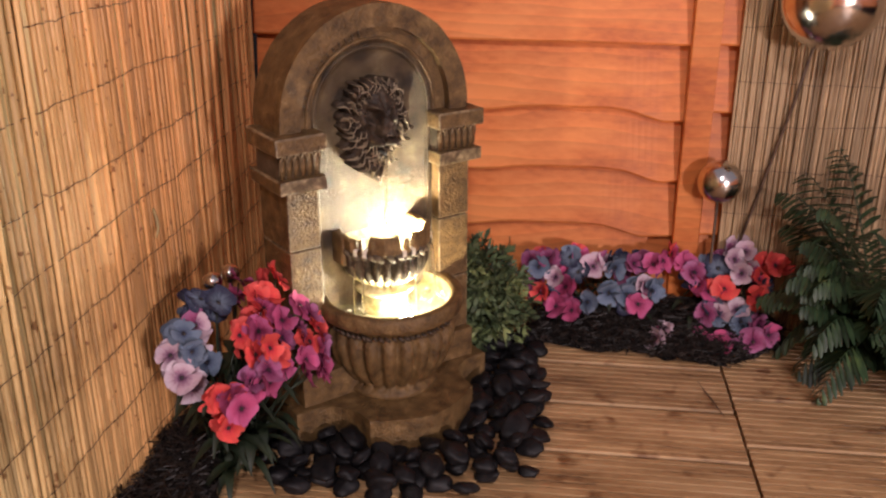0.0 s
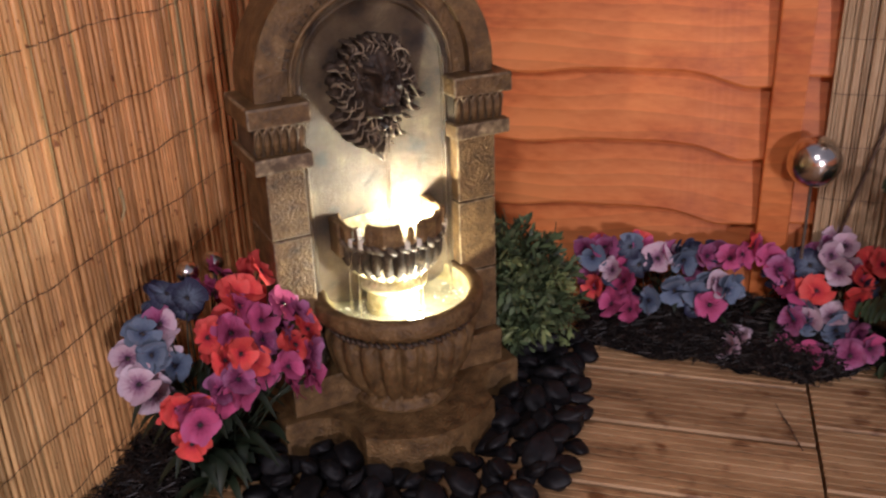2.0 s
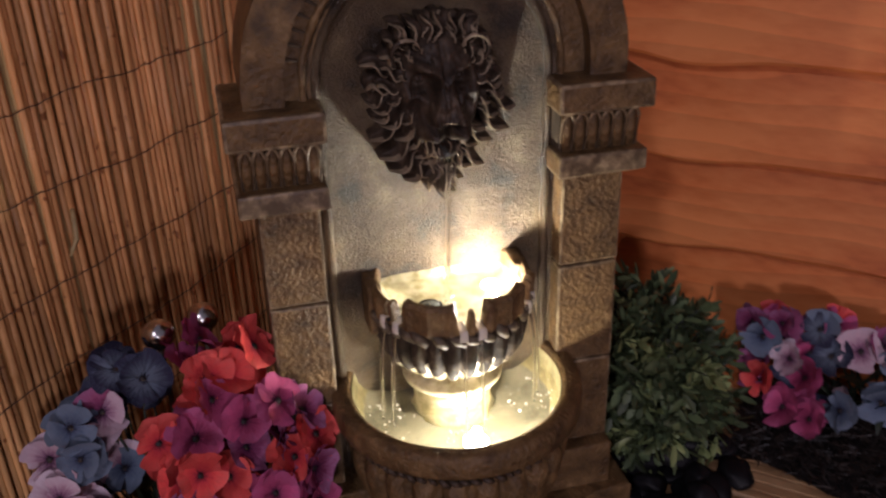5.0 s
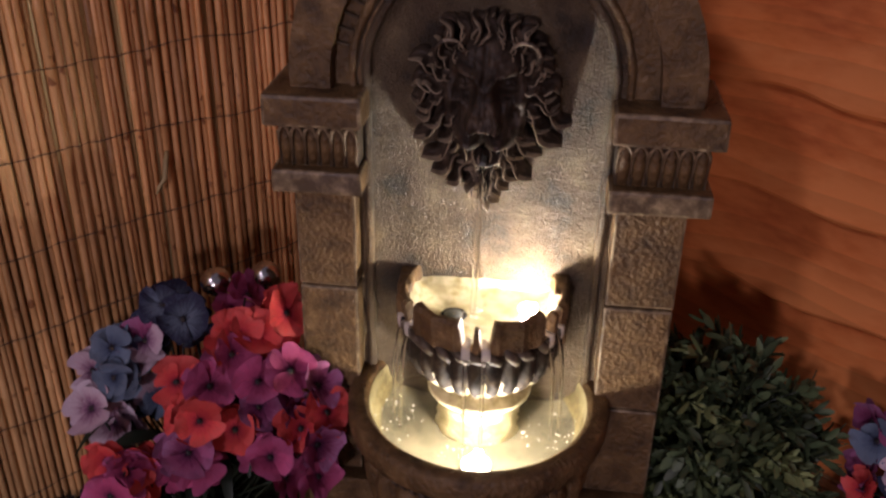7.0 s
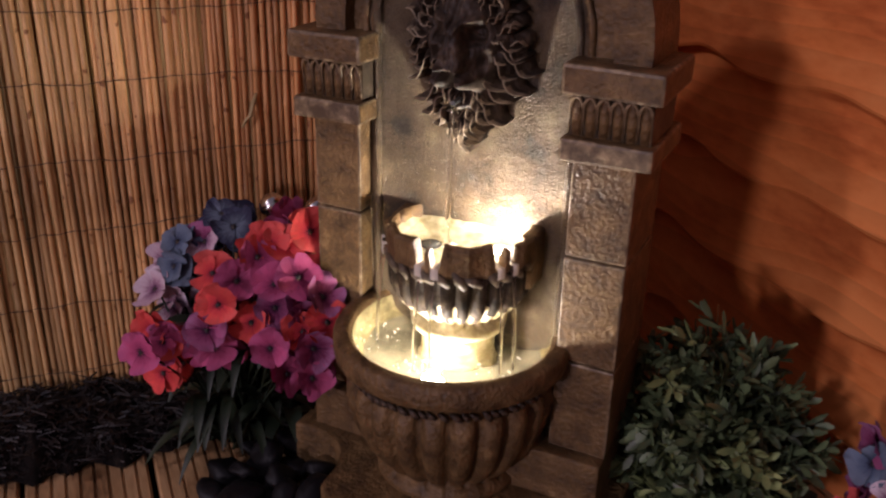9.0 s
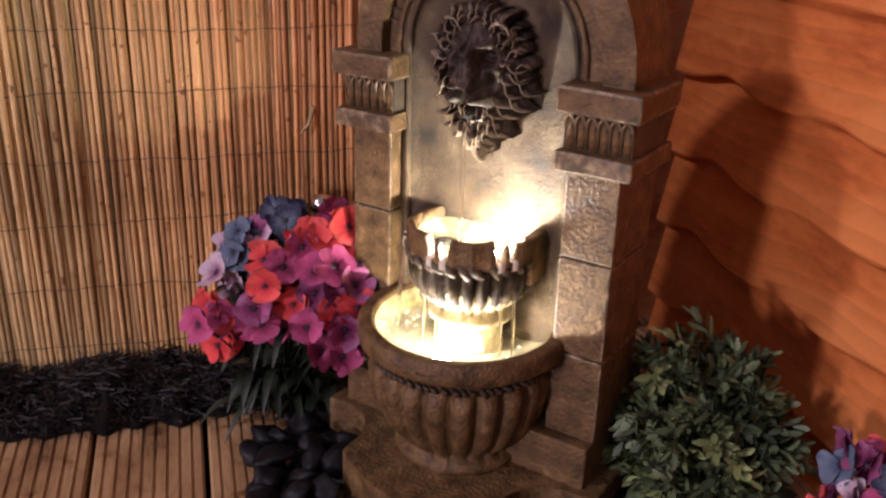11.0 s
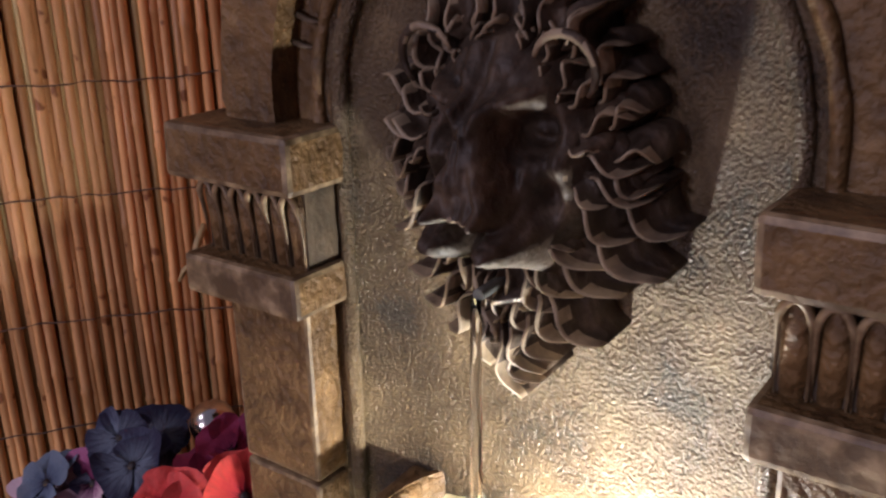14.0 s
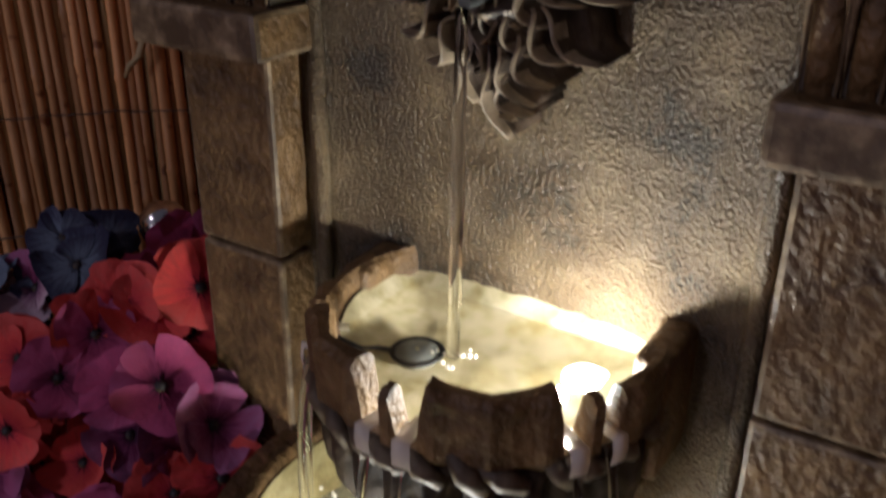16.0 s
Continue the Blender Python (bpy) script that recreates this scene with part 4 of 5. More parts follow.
ball_a = gazing_ball("gazing_ball", (0.325, 1.775, 0.337), 0.043, "polished steel gazing ball in front of the fence batten")
stake(ball_a, [(0, 0, -0.04), (0.002, 0.004, -0.38)], 0.003, "thin dark stake")
ball_b = gazing_ball("gazing_ball", (0.475, 1.74, 0.690), 0.088, "large polished steel gazing ball against the reed screen")
stake(ball_b, [(-0.01, 0.03, -0.07), (-0.022, 0.072, -0.20), (-0.092, 0.072, -0.50), (-0.135, 0.060, -0.72)], 0.0032, "thin dark leaning stake")
for x, y, z in ((-0.5255, 1.269, 0.2975), (-0.516, 1.322, 0.290)):
    ball_c = gazing_ball("gazing_ball", (x, y, z), 0.0160, "small polished steel ball on a stake behind the flowers")
    stake(ball_c, [(0, 0, -0.016), (0.0, 0.004, -0.3)], 0.003, "thin dark stake")

# ---- pebbles round the fountain ----
INV = FOUNTAIN.inverted()
RING = [(-0.02, 1.68), (-0.017, 1.59), (0.004, 1.484), (0.006, 1.37), (-0.011, 1.232), (-0.093, 1.186), (-0.217, 1.128), (-0.382, 1.15), (-0.455, 1.21), (-0.47, 1.30), (-0.40, 1.40), (-0.12, 1.70)]


def inside(poly, x, y):
    hit = False
    for (x0, y0), (x1, y1) in zip(poly, poly[1:] + poly[:1]):
        if (y0 > y) != (y1 > y) and x < (x1 - x0) * (y - y0) / (y1 - y0) + x0:
            hit = not hit
    return hit


def pebble_mesh(seed):
    r = random.Random(seed)
    bm = bmesh.new()
    bmesh.ops.create_icosphere(bm, subdivisions=3, radius=1.0)
    sx, sy, sz = r.uniform(0.020, 0.027), r.uniform(0.0155, 0.020), r.uniform(0.010, 0.014)
    for v in bm.verts:
        q = v.co.copy()
        v.co *= 1 + 0.36 * noise.noise(q * 1.1 + Vector((seed * 3.1, 0, 0)))
        v.co.x *= sx
        v.co.y *= sy
        v.co.z *= sz
    return bm


pebbles, kinds = [], []
r = random.Random(21)
grown = [(x * 1.0, y) for x, y in outline]


def lay_pebble(x, y, z, tilt):
    turn = r.uniform(0, 360)
    m = pose(x, y, z, r.uniform(-tilt, tilt), r.uniform(-tilt, tilt), turn) @ Matrix.Scale(r.uniform(0.85, 1.15), 4)
    if len(kinds) < 9:
        ob = link("pebble", pebble_mesh(len(kinds) + 2), PEBBLE, smooth=True, at=m)
        tagged(ob, "smooth black pebble in the ring round the fountain", "pebble", "pebbles round the fountain")
        kinds.append(ob)
    else:
        copy_thing(r.choice(kinds), m)


placed = []
for tries in range(9000):
    x, y = r.uniform(-0.49, 0.02), r.uniform(1.11, 1.72)
    if not inside(RING, x, y):
        continue
    loc = INV @ Vector((x, y, 0))
    if inside(grown, loc.x, loc.y) or min(inside(grown, loc.x + dx, loc.y + dy) for dx, dy in ((0, 0.012), (0.012, 0.0), (-0.012, 0))) or loc.y > 0.10:
        continue
    if all((x - a) ** 2 + (y - b) ** 2 > 0.033 ** 2 for a, b in placed):
        placed.append((x, y))
for x, y in placed:
    lay_pebble(x, y, 0.012, 22)
upper = []
for tries in range(3000):
    x, y = r.choice(placed)
    x, y = x + r.uniform(-0.015, 0.015), y + r.uniform(-0.015, 0.015)
    loc = INV @ Vector((x, y, 0))
    if inside(grown, loc.x, loc.y + 0.014) or loc.y > 0.08 or not inside(RING, x - 0.02, y) or not inside(RING, x, y - 0.02) or not inside(RING, x + 0.02, y):
        continue
    if all((x - a) ** 2 + (y - b) ** 2 > 0.036 ** 2 for a, b in upper):
        upper.append((x, y))
for x, y in upper:
    lay_pebble(x, y, 0.031, 38)

# ---- dark fibre mulch along both screens ----


def bank(x, y, e, w, height, seed):
    """Height of the mulch; e: 1 at the wall, 0 at the front; w: 0 to 1 along the bank."""
    h = height * min(1, 2.4 * e) ** 0.7 * min(1, 7 * w, 7 * (1 - w)) ** 0.6
    h *= 0.75 + 0.5 * noise.noise(Vector((x * 9, y * 9, seed)))
    return h + (0.014 * noise.noise(Vector((x * 40, y * 40, seed))) + 0.012 * noise.noise(Vector((x * 110, y * 110, seed)))) * min(1, 5 * e)


def fence_bed_front(x):
    """The line where the mulch before the fence meets the decking."""
    line = ((-0.05, 1.700), (-0.02, 1.697), (0.08, 1.688), (0.176, 1.674), (0.258, 1.650), (0.335, 1.628), (0.41, 1.680), (0.50, 1.740))
    return float(np.interp(x, [p[0] for p in line], [p[1] for p in line]))


def mound(x0, x1, y0, y1, height, along, seed):
    """A low uneven bank; along: 'x' or 'y', highest at the wall."""
    bm = bmesh.new()
    n = int((x1 - x0) / 0.007) + 1
    m = int((y1 - y0) / 0.007) + 1
    grid = []
    for j in range(m + 1):
        row = []
        for i in range(n + 1):
            u, v = i / n, j / m
            x = x0 + (x1 - x0) * u
            near = fence_bed_front(x) if along == "x" else y0
            y = near + (y1 - near) * v
            e = v if along == "x" else 1 - u
            w = u if along == "x" else v
            h = bank(x, y, e, w, height, seed)
            push = ((0.045 if along == "y" else 0.014) * noise.noise(Vector((x * 11, y * 11, seed + 9))) + 0.02 * noise.noise(Vector((x * 40, y * 40, seed)))) * (1 - e)
            row.append(bm.verts.new((x + (push if along == "y" and u > 0 else 0), y + (push if along == "x" and v < 1 else 0), max(h, 0.0) + 0.001)))
        grid.append(row)
    for a, b in zip(grid, grid[1:]):
        for i in range(n):
            bm.faces.new((a[i], a[i + 1], b[i + 1], b[i]))
    return bm


def fibres(bm, x0, x1, y0, y1, height, along, count, seed):
    r = random.Random(seed)
    for k in range(count):
        u, v = r.random(), r.random()
        x = x0 + (x1 - x0) * u
        near = fence_bed_front(x) if along == "x" else y0
        y = near + (y1 - near) * v
        e = v if along == "x" else 1 - u
        w = u if along == "x" else v
        push = (0.045 if along == "y" else 0.014) * noise.noise(Vector((x * 11, y * 11, 12.3))) * (1 - e)
        z = max(0, bank(x, y, e, w, height, 3.3)) + r.uniform(0.0, 0.010)
        x, y = (x + push, y) if along == "y" else (x, y + push)
        a = r.uniform(0, 2 * math.pi)
        ln = r.uniform(0.012, 0.05)
        d = Vector((math.cos(a), math.sin(a), r.uniform(-0.35, 0.45))) * ln
        s = Vector((-math.sin(a), math.cos(a), 0.5)) * r.uniform(-0.008, 0.008)
        p = Vector((x, y, z))
        q = [p - d * 0.5, p + s, p + d * 0.5]
        for w in q:
            w.z = max(w.z, 0.003)
        w = r.uniform(0.0006, 0.0016)
        tube(bm, q, [w, w, w * 0.4], 3)
    return bm


BEDS = (((-0.606, -0.490, 0.35, 1.40, 0.055, "y"), 6000), ((-0.03, 0.48, 1.664, 1.828, 0.072, "x"), 6500))
for bed, count in BEDS:
    tagged(link("mulch_bed", mound(*bed, 3.3), SOIL, smooth=True), "low bank of black fibrous mulch along the screen", "mulch", kind="stuff")
    tagged(link("mulch_fibres", fibres(bmesh.new(), *bed, count, 5), FIBRE), "loose dark fibres and dead stems on the mulch", "mulch", kind="stuff")

# a dead stem lying on the boards
tagged(link("twig", tube(bmesh.new(), [(0.290, 1.566, 0.006), (0.299, 1.535, 0.003), (0.308, 1.509, 0.0025), (0.314, 1.480, 0.003), (0.322, 1.452, 0.002)], [0.0009, 0.0015, 0.0014, 0.0012, 0.0006], 6), WIRE), "thin dark dead stem lying on the decking", "twig")

# ---- pansies ----


def petal_material(name, outer, middle, eye, rim, rim_share, reach=0.60):
    """Petal colour: dark eye, streaked throat, body, and a rim that fades paler, all measured from the flower's heart."""
    m = mat(name, [(0.3, outer), (0.7, outer)], 30, rough=0.7, bump=0.35, bump_scale=260, spec=0.15)
    n, l = m.node_tree.nodes, m.node_tree.links
    b = n["Principled BSDF"]

    def math_node(kind, a, c, d=None):
        node = n.new("ShaderNodeMath")
        node.operation = kind
        for k, v in enumerate((a, c, d)):
            if v is None:
                continue
            if isinstance(v, (int, float)):
                node.inputs[k].default_value = v
            else:
                l.new(v, node.inputs[k])
        return node.outputs[0]

    co = n.new("ShaderNodeTexCoord")
    ln = n.new("ShaderNodeVectorMath")
    ln.operation = "LENGTH"
    l.new(co.outputs["Object"], ln.inputs[0])
    way = n.new("ShaderNodeVectorMath")
    way.operation = "NORMALIZE"
    l.new(co.outputs["Object"], way.inputs[0])
    streak = n.new("ShaderNodeTexNoise")
    streak.inputs["Scale"].default_value, streak.inputs["Detail"].default_value = 11, 3
    l.new(way.outputs[0], streak.inputs["Vector"])
    wob = n.new("ShaderNodeTexNoise")
    wob.inputs["Scale"].default_value = 150
    l.new(co.outputs["Object"], wob.inputs["Vector"])
    info = n.new("ShaderNodeObjectInfo")
    far = math_node("MULTIPLY", math_node("MULTIPLY_ADD", wob.outputs["Fac"], 0.008, math_node("MULTIPLY_ADD", streak.outputs["Fac"], -0.026, math_node("ADD", ln.outputs["Value"], 0.013))), 30.0)
    ramp = n.new("ShaderNodeValToRGB")
    els = ramp.color_ramp.elements
    while len(els) < 5:
        els.new(0.5)
    for e, (p, c) in zip(els, ((0.0, eye), (0.20, eye), (0.32, middle), (reach, outer), (0.95, outer))):
        e.position, e.color = p, (*c, 1)
    l.new(far, ramp.inputs["Fac"])
    hsv = n.new("ShaderNodeHueSaturation")
    l.new(math_node("MULTIPLY", math_node("MULTIPLY_ADD", info.outputs["Random"], 0.55, 0.72), math_node("MULTIPLY_ADD", streak.outputs["Fac"], 0.7, 0.65)), hsv.inputs["Value"])
    l.new(ramp.outputs["Color"], hsv.inputs["Color"])
    edge = n.new("ShaderNodeMapRange")
    edge.inputs["From Min"].default_value, edge.inputs["From Max"].default_value, edge.inputs["To Max"].default_value = 0.50, 0.95, rim_share
    l.new(far, edge.inputs["Value"])
    own = math_node("FRACT", math_node("MULTIPLY", info.outputs["Random"], 7.31), 0.0)
    pale = n.new("ShaderNodeMix")
    pale.data_type = "RGBA"
    pale.inputs["B"].default_value = (*rim, 1)
    l.new(math_node("MULTIPLY", edge.outputs["Result"], math_node("MULTIPLY_ADD", own, 0.8, 0.3)), pale.inputs["Factor"])
    l.new(hsv.outputs["Color"], pale.inputs["A"])
    l.new(pale.outputs["Result"], b.inputs["Base Color"])
    return m


COLOURS = [("coral", (0.70, 0.072, 0.062), (0.50, 0.038, 0.055), (0.03, 0.01, 0.02), (0.80, 0.18, 0.16), 0.5),
           ("magenta", (0.42, 0.066, 0.165), (0.24, 0.036, 0.10), (0.02, 0.008, 0.02), (0.56, 0.16, 0.34), 0.6),
           ("purple", (0.28, 0.062, 0.150), (0.14, 0.026, 0.08), (0.015, 0.006, 0.02), (0.46, 0.22, 0.40), 0.6),
           ("lilac", (0.44, 0.29, 0.35), (0.20, 0.09, 0.16), (0.015, 0.006, 0.02), (0.66, 0.55, 0.62), 0.9),
           ("blue", (0.115, 0.150, 0.215), (0.065, 0.085, 0.140), (0.010, 0.008, 0.02), (0.20, 0.24, 0.31), 0.8),
           ("dark blue", (0.040, 0.044, 0.078), (0.130, 0.160, 0.215), (0.01, 0.006, 0.015), (0.030, 0.028, 0.060), 0.8, 0.88)]
PETALS = [petal_material(n + "_petal", *rest) for n, *rest in COLOURS]
HEART = mat("flower_heart", [(0.45, (0.012, 0.008, 0.01)), (0.75, (0.20, 0.14, 0.03))], 90, rough=0.6)


def petal_mesh(name, reach, width, cup, seed, material):
    """One round, ruffled petal growing from the heart along +y, facing +z."""
    bm = bmesh.new()
    rows, n = [], 20
    for j in range(6):
        q = j / 5
        row = []
        for i in range(n):
            a = 2 * math.pi * i / n
            y = reach * (0.52 + 0.50 * q * math.sin(a)) * (1 - 0.07 * q * math.exp(-((a - math.pi / 2) / 0.30) ** 2))
            x = width * reach * q * math.cos(a) * (0.42 + 0.58 * min(1, max(0, y / reach * 1.5)))
            t = y / reach
            z = cup * t * t * (0.3 + 0.9 * (x / reach) ** 2 * 2) + q * q * t * (0.0016 * math.sin(3 * a + seed) + 0.0013 * math.sin(7 * a + seed * 2) + 0.0007 * math.sin(13 * a + seed * 5))
            row.append(bm.verts.new((x, y, z)))
        rows.append(row)
    for a, b in zip(rows, rows[1:]):
        for i in range(n):
            bm.faces.new((a[i], b[i], b[(i + 1) % n], a[(i + 1) % n]))
    bmesh.ops.remove_doubles(bm, verts=bm.verts, dist=1e-5)
    me = bpy.data.meshes.new(name)
    bm.normal_update()
    bm.to_mesh(me)
    bm.free()
    me.materials.append(material)
    me.shade_smooth()
    return me


HEART_MESH = None
PETAL_MESHES = []
for k, m in enumerate(PETALS):
    PETAL_MESHES.append([petal_mesh("petal", 0.0255, 0.92, 0.008, k, m), petal_mesh("petal", 0.0245, 0.78, 0.005, k + 3, m), petal_mesh("petal", 0.0275, 0.84, 0.007, k + 5, m)])


def pansy(parent, place, facing, colour, r, scale=1.0):
    """A pansy head: heart with five overlapping petals."""
    global HEART_MESH
    quat = Vector(facing).to_track_quat("Z", "Y").to_matrix().to_4x4()
    m = Matrix.Translation(place) @ quat @ pose(0, 0, 0, 0, 0, r.uniform(-50, 50)) @ Matrix.Scale(scale, 4)
    if HEART_MESH is None:
        bm = bmesh.new()
        bmesh.ops.create_icosphere(bm, subdivisions=2, radius=0.0034, matrix=pose(0, 0, 0.001) @ Matrix.Diagonal((1, 1, 0.6, 1)))
        head = part("flower", bm, HEART, parent, smooth=True, at=m)
        HEART_MESH = head.data
    else:
        head = shared("flower", HEART_MESH, parent, m)
    second = colour if r.random() < 0.72 else r.choice([c for c in (colour, max(0, colour - 1))])
    for turn, kind, lift, hue in ((180, 0, 0.0018, colour), (72, 1, 0.0008, colour), (-72, 1, 0.0010, colour), (28, 2, -0.001, second), (-28, 2, -0.0016, second)):
        shared("petal", PETAL_MESHES[hue][kind], head, pose(0, 0, lift, r.uniform(-18, 30), r.uniform(-16, 16), turn + r.uniform(-16, 16)) @ Matrix.Scale(r.uniform(0.86, 1.12), 4))
    return head


def stalks(parent, heads, root, r, spread):
    for h in heads:
        b = Vector((root[0] + r.uniform(-spread, spread), root[1] + r.uniform(-spread, spread) * 0.6, 0.0 + root[2]))
        mid = (b + h) / 2 + Vector((r.uniform(-0.02, 0.02), r.uniform(-0.02, 0.02), 0.02))
        pts = [b * (1 - t) ** 2 + 2 * t * (1 - t) * mid + h * t * t for t in (0, 0.25, 0.5, 0.75, 1.0)]
        part("stalk", tube(bmesh.new(), pts, [0.0018, 0.0016, 0.0014, 0.0013, 0.0012], 5), STEM, parent, smooth=True)


def strap_leaf(bm, base, out, length, width, r):
    """A long arching leaf with a folded midrib."""
    out = Vector(out).normalized()
    side = Vector((-out.y, out.x, 0)).normalized()
    rows = []
    n = 8
    for i in range(n + 1):
        t = i / n
        p = Vector(base) + out * length * (0.75 * t) + Vector((0, 0, length * (0.85 * t - 0.95 * t * t)))
        w = width * math.sin(math.pi * (0.12 + 0.86 * t)) ** 0.8
        rows.append([bm.verts.new(p - side * w), bm.verts.new(p - Vector((0, 0, w * 0.35))), bm.verts.new(p + side * w)])
    for a, b in zip(rows, rows[1:]):
        for i in range(2):
            bm.faces.new((a[i], a[i + 1], b[i + 1], b[i]))


UPPER_HEADS = [(-0.485, 1.282, 0.295, 1), (-0.425, 1.289, 0.300, 0), (-0.499, 1.217, 0.287, 5), (-0.522, 1.208, 0.296, 5), (-0.545, 1.230, 0.280, 5), (-0.525, 1.186, 0.262, 3), (-0.532, 1.155, 0.263, 4), (-0.528, 1.158, 0.227, 4),
               (-0.528, 1.124, 0.207, 3), (-0.525, 1.143, 0.184, 3), (-0.457, 1.183, 0.251, 0), (-0.432, 1.230, 0.275, 1), (-0.441, 1.262, 0.279, 0), (-0.447, 1.244, 0.285, 0), (-0.442, 1.280, 0.262, 0), (-0.435, 1.206, 0.247, 1)]
LOWER_HEADS = [(-0.410, 1.180, 0.234, 0), (-0.411, 1.215, 0.205, 0), (-0.384, 1.264, 0.266, 1), (-0.377, 1.288, 0.241, 2), (-0.411, 1.242, 0.219, 2), (-0.385, 1.265, 0.211, 2), (-0.369, 1.226, 0.192, 1), (-0.470, 1.110, 0.187, 0),
               (-0.455, 1.128, 0.175, 0), (-0.430, 1.095, 0.180, 1), (-0.462, 1.118, 0.130, 0), (-0.412, 1.173, 0.181, 1), (-0.410, 1.165, 0.205, 2), (-0.358, 1.272, 0.190, 2), (-0.353, 1.268, 0.155, 1), (-0.365, 1.290, 0.215, 0),
               (-0.545, 1.165, 0.205, 4), (-0.558, 1.190, 0.245, 4), (-0.548, 1.138, 0.235, 3)]
r = random.Random(8)
plant = empty("pansy_plant", pose(-0.50, 1.21, 0), "bunch of coral, magenta, lilac and blue artificial pansies beside the fountain", "flowers")
heart_of = Vector((-0.515, 1.215, 0.16))
tips = []
for x, y, z, c in UPPER_HEADS + LOWER_HEADS:
    away = (Vector((x, y, z)) - heart_of).normalized()
    out = 0.8 * away + Vector((0.75, -0.25, 0.30)) + Vector((r.uniform(-0.3, 0.3), r.uniform(-0.3, 0.3), r.uniform(-0.3, 0.3)))
    spot = Vector((x + 0.50, y - 1.21, z))
    pansy(plant, spot, out, c, r, r.uniform(0.86, 1.02))
    tips.append(spot - out.normalized() * 0.004)
    for again in range(2 if c == 1 and r.random() < 0.5 else 1):
        back = spot - away * 0.020 + Vector((r.uniform(-0.02, 0.012), r.uniform(-0.018, 0.018), r.uniform(-0.018, 0.006)))
        turned = out + Vector((r.uniform(-0.8, 0.8), r.uniform(-0.8, 0.8), r.uniform(-0.6, 0.3)))
        pansy(plant, back, turned, c, r, r.uniform(0.80, 0.95))
        tips.append(back - turned.normalized() * 0.004)
stalks(plant, tips, (0, 0, 0), r, 0.035)
for k in range(92):
    bm = bmesh.new()
    a = r.uniform(0, 2 * math.pi)
    strap_leaf(bm, (r.uniform(-0.03, 0.06), r.uniform(-0.05, 0.06), r.uniform(0.0, 0.05) if k < 16 else r.uniform(0.05, 0.17)), (math.cos(a) + 0.35, math.sin(a) - 0.35, 0), r.uniform(0.07, 0.13), r.uniform(0.006, 0.011), r)
    part("leaf", bm, STEM, plant, smooth=True)

ROW_A = [(-0.021, 0.145, 4), (-0.001, 0.16, 2), (0.042, 0.165, 5), (0.016, 0.129, 3), (0.037, 0.111, 1), (-0.014, 0.097, 0), (0.019, 0.077, 1), (0.051, 0.069, 1), (0.082, 0.087, 4),
         (0.06, 0.138, 5), (0.091, 0.15, 3), (0.134, 0.148, 4), (0.123, 0.106, 4), (0.173, 0.156, 2), (0.21, 0.158, 1), (0.23, 0.167, 1), (0.194, 0.119, 3), (0.211, 0.11, 4), (0.159, 0.104, 4), (0.183, 0.087, 1)]
ROW_B = [(0.294, 0.148, 2), (0.322, 0.115, 1), (0.304, 0.124, 1), (0.34, 0.156, 5), (0.393, 0.186, 3), (0.371, 0.175, 3), (0.386, 0.15, 3), (0.451, 0.168, 0), (0.352, 0.123, 0),
         (0.421, 0.139, 0), (0.417, 0.109, 0), (0.38, 0.083, 3), (0.387, 0.065, 4), (0.342, 0.078, 4), (0.32, 0.079, 2), (0.346, 0.027, 1), (0.306, 0.03, 1), (0.373, 0.018, 2), (0.41, 0.035, 2), (0.439, 0.046, 2), (0.22, 0.029, 3)]
for row, root, label in ((ROW_A, 0.10, "clump of blue, lilac and pink artificial pansies before the fence"), (ROW_B, 0.375, "clump of coral, lilac and purple artificial pansies before the reed screen")):
    clump = empty("pansy_plant", pose(root, 1.76, 0), label, "flowers")
    tips = []
    for x, z, c in row:
        p = Vector((x - root, 1.672 + 0.6 * z - 1.76 + r.uniform(-0.008, 0.008), z))
        out = Vector((0.9 * (x - root) / 0.12, -1.0, 0.55)) + Vector((r.uniform(-0.4, 0.4), 0, r.uniform(-0.3, 0.3)))
        out += Vector((r.uniform(-0.4, 0.4), 0, r.uniform(-0.3, 0.3)))
        pansy(clump, p, out, c, r, r.uniform(0.84, 1.02))
        tips.append(p - out.normalized() * 0.004)
        for again in range(2 if r.random() < 0.5 else 1):
            back = p + Vector((r.uniform(-0.024, 0.024), 0.018, r.uniform(-0.018, 0.012)))
            turned = out + Vector((r.uniform(-0.9, 0.9), 0.2, r.uniform(-0.6, 0.5)))
            pansy(clump, back, turned, c if r.random() < 0.5 else r.choice((2, 2, 5, 1)), r, r.uniform(0.85, 1.0))
            tips.append(back - turned.normalized() * 0.004)
    stalks(clump, tips, (0, 0.02, 0.02), r, 0.06)
    for k in range(12):
        bm = bmesh.new()
        a = r.uniform(0, 2 * math.pi)
        strap_leaf(bm, (r.uniform(-0.1, 0.1), r.uniform(-0.02, 0.03), r.uniform(0.05, 0.1)), (math.cos(a), math.sin(a) - 0.6, 0), r.uniform(0.04, 0.07), r.uniform(0.005, 0.009), r)
        part("leaf", bm, STEM, clump, smooth=True)

# ---- leafy bush beside the fountain ----


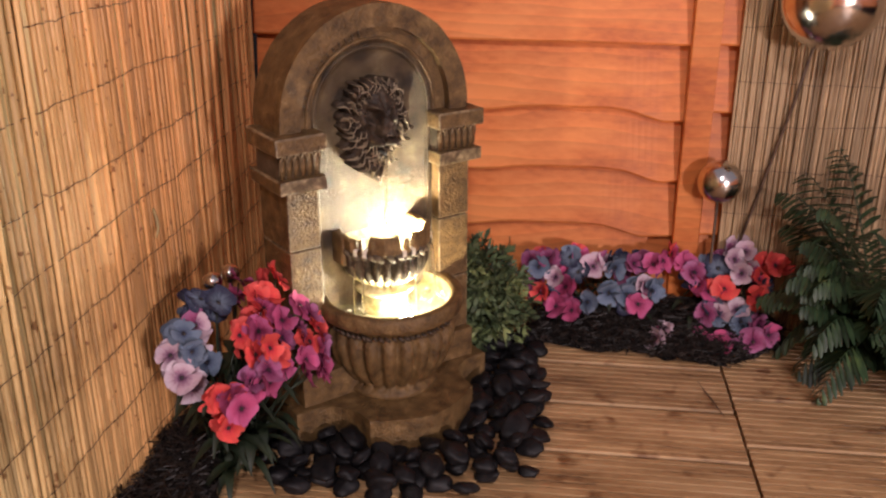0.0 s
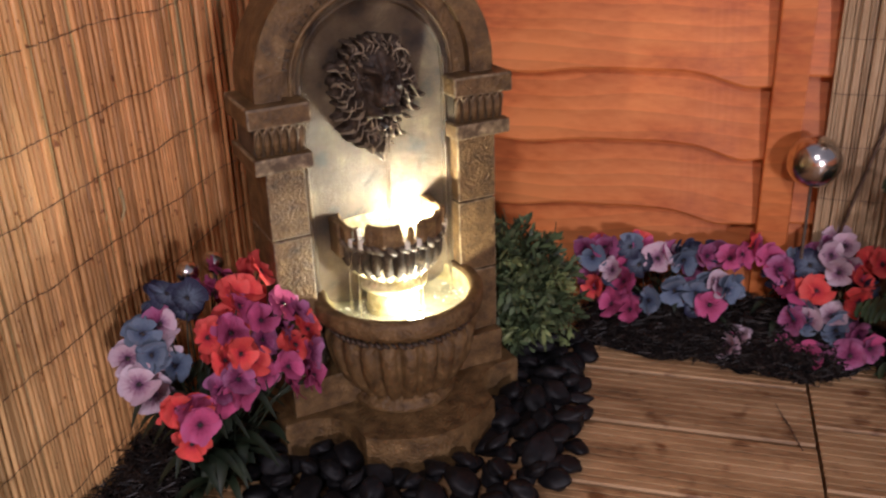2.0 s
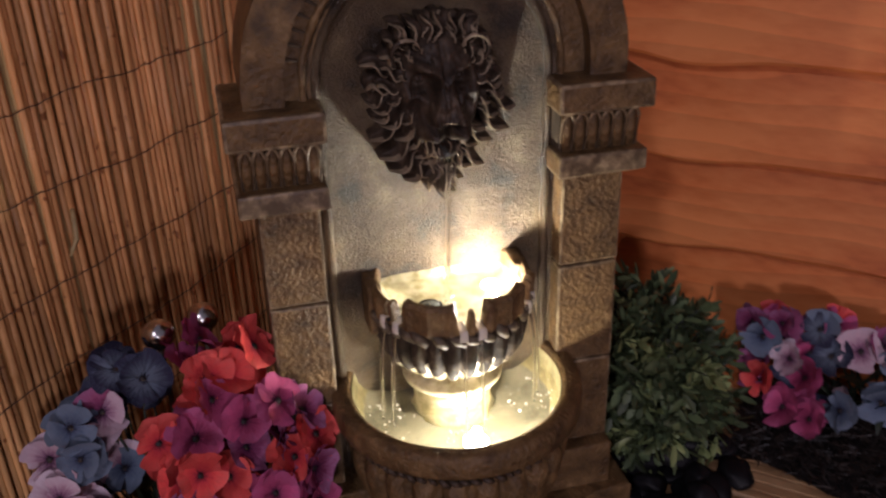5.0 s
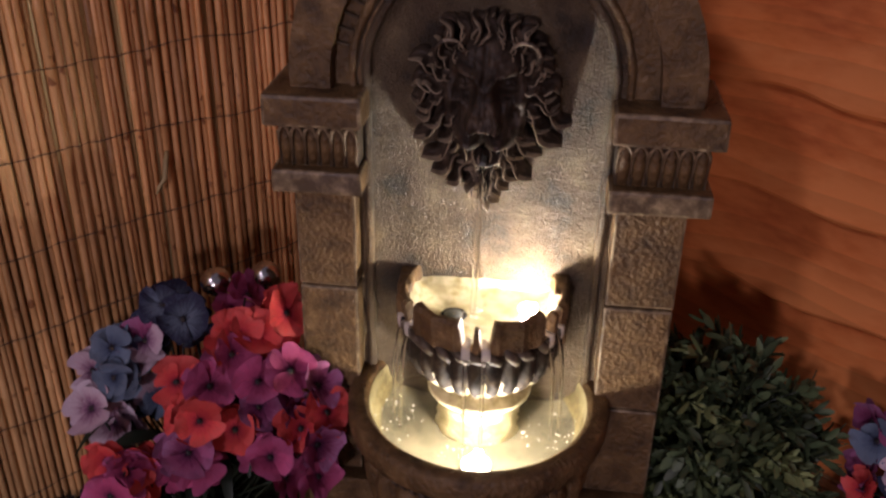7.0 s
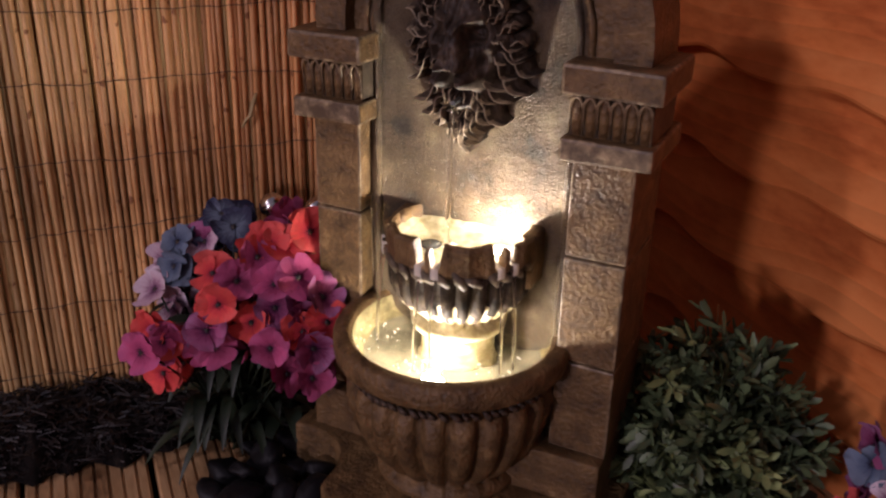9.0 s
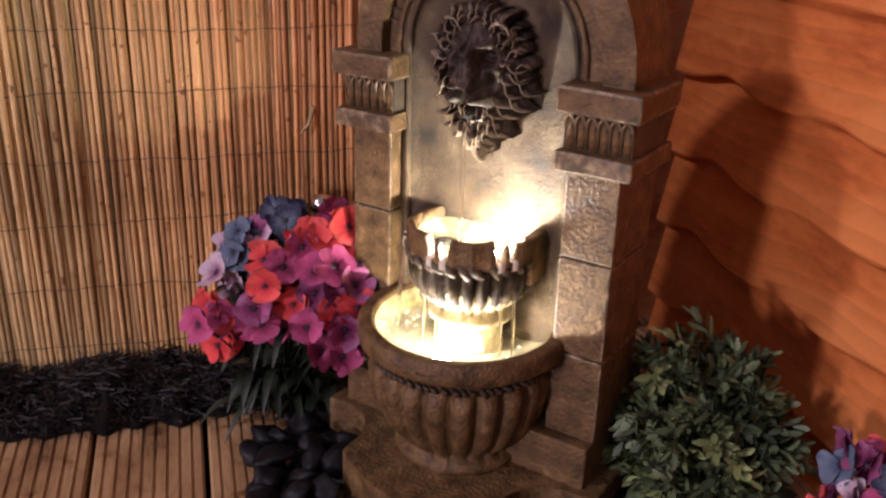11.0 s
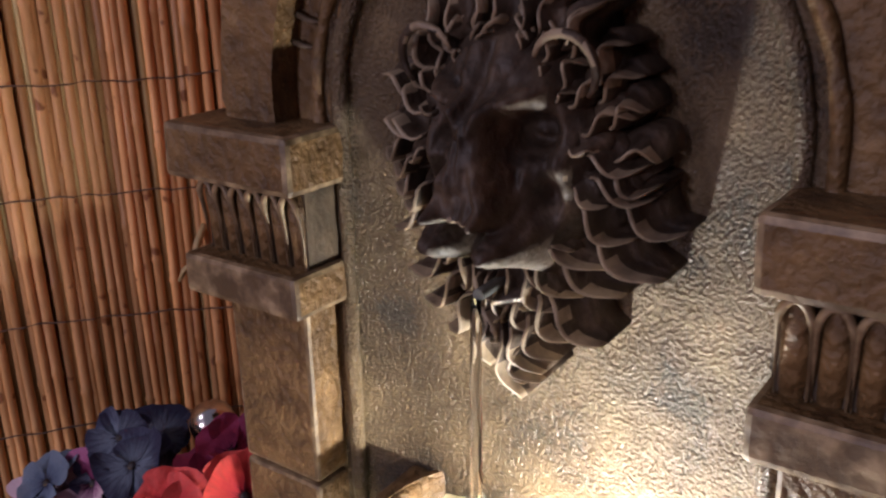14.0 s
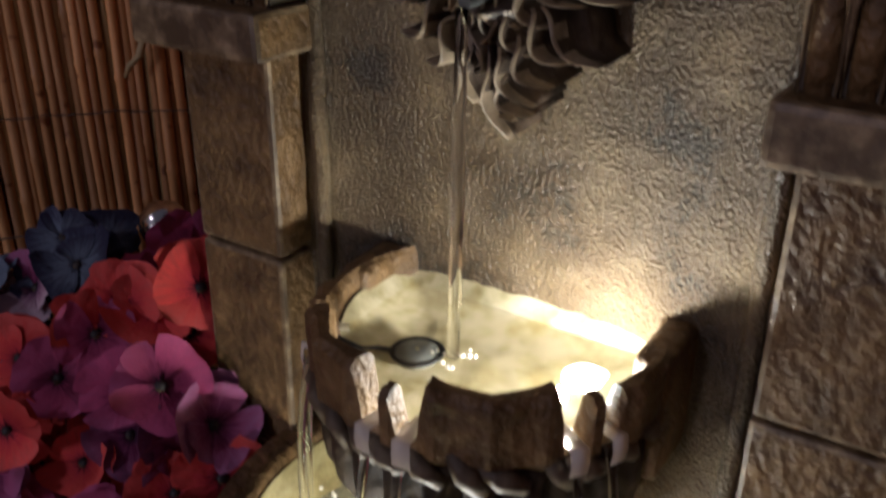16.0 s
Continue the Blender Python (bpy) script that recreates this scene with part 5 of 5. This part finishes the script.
def leaf_blade(bm, base, d, up, length, width, curl):
    d = d.normalized()
    side = d.cross(up)
    if side.length < 1e-4:
        side = d.orthogonal()
    side.normalize()
    up = side.cross(d)
    rows = []
    for t, w in ((0.0, 0.25), (0.35, 0.85), (0.7, 1.0), (1.0, 0.35)):
        p = base + d * length * t + up * curl * t * t
        rows.append([bm.verts.new(p - side * width * w + up * width * 0.25), bm.verts.new(p), bm.verts.new(p + side * width * w + up * width * 0.25)])
    for a, b in zip(rows, rows[1:]):
        for i in range(2):
            bm.faces.new((a[i], a[i + 1], b[i + 1], b[i]))


def bush(place, radii, sprigs, seed):
    r = random.Random(seed)
    thing = empty("leafy_bush", pose(*place), "dusty green small-leaved artificial bush beside the fountain", "bush")
    leaves, pale, twigs = bmesh.new(), bmesh.new(), bmesh.new()
    for k in range(sprigs):
        v = Vector((r.gauss(0, 1), r.gauss(0, 1), r.gauss(0.25, 0.8))).normalized()
        if v.z < -0.75:
            continue
        q = r.uniform(0.55, 1.0) * (0.92 + 0.30 * noise.noise(v * 2.6))
        tip = Vector((v.x * radii[0], v.y * radii[1], radii[2] * (0.85 + v.z)))
        tip = Vector((tip.x * q, tip.y * q, max(0.015, tip.z * (0.35 + 0.65 * q))))
        d = (v + Vector((r.uniform(-0.9, 0.9), r.uniform(-0.9, 0.9), r.uniform(-0.6, 0.4)))).normalized()
        start = tip - d * 0.034
        tube(twigs, [start - v * 0.03, start, tip], [0.0012, 0.0010, 0.0007], 4)
        fresh = noise.noise(v * 3.4 + Vector((4, 1, 7))) > 0.22
        for j in range(9):
            t = j / 8
            a = j * 2.4
            s = d.orthogonal().normalized()
            o = (Matrix.Rotation(a, 3, d) @ s) * (1.0 - 0.5 * t) + d * (0.55 + 0.6 * t)
            leaf_blade(pale if fresh else leaves, start.lerp(tip, t), o, d, r.uniform(0.013, 0.028), r.uniform(0.0030, 0.0052), r.uniform(-0.006, 0.003))
    tagged(part("foliage", leaves, LEAF, thing, smooth=True), kind="stuff")
    tagged(part("young_foliage", pale, LEAF_PALE, thing, "paler yellow-green sprigs", smooth=True), kind="stuff")
    tagged(part("twig_mass", twigs, STEM, thing), kind="stuff")
    return thing


bush((-0.150, 1.660, 0), (0.128, 0.112, 0.132), 640, 5)

# ---- arching fern ----


def fern(place, fronds, seed):
    r = random.Random(seed)
    thing = empty("fern", pose(*place), "dark green artificial fern with arching fronds", "fern")
    for k in range(fronds):
        bm = bmesh.new()
        a = radians(100 + 250 * (k + 0.5) / fronds + r.uniform(-14, 14)) if k % 4 else r.uniform(0, 6.28)
        out = Vector((math.cos(a), math.sin(a), 0))
        ln, rise = r.uniform(0.13, 0.24), r.uniform(0.18, 0.46)
        drop = r.uniform(0.15, 0.4)
        pts = []
        for i in range(21):
            t = i / 20
            pts.append(Vector((0, 0, 0.02)) + out * ln * t + Vector((0, 0, rise * t * 1.3 - drop * t ** 2.3)))
        tube(bm, pts, [0.0018 * (1 - 0.7 * i / 20) for i in range(21)], 4)
        for i in range(2, 21):
            d = (pts[i] - pts[i - 1]).normalized()
            s = d.cross(Vector((0, 0, 1))).normalized()
            t = i / 20
            w = 0.056 * math.sin(math.pi * (0.12 + 0.8 * t)) + 0.012
            for g in (-1, 1):
                for half in (0.0,):
                    leaf_blade(bm, pts[i - 1].lerp(pts[i], half), s * g + d * 0.75 + Vector((0, 0, -0.35 + r.uniform(-0.1, 0.1))), Vector((0, 0, 1)), w * r.uniform(0.8, 1.15), 0.0052, -0.012)
        part("frond", bm, FERN, thing, smooth=True)
    return thing


fern((0.635, 1.655, 0), 58, 3)
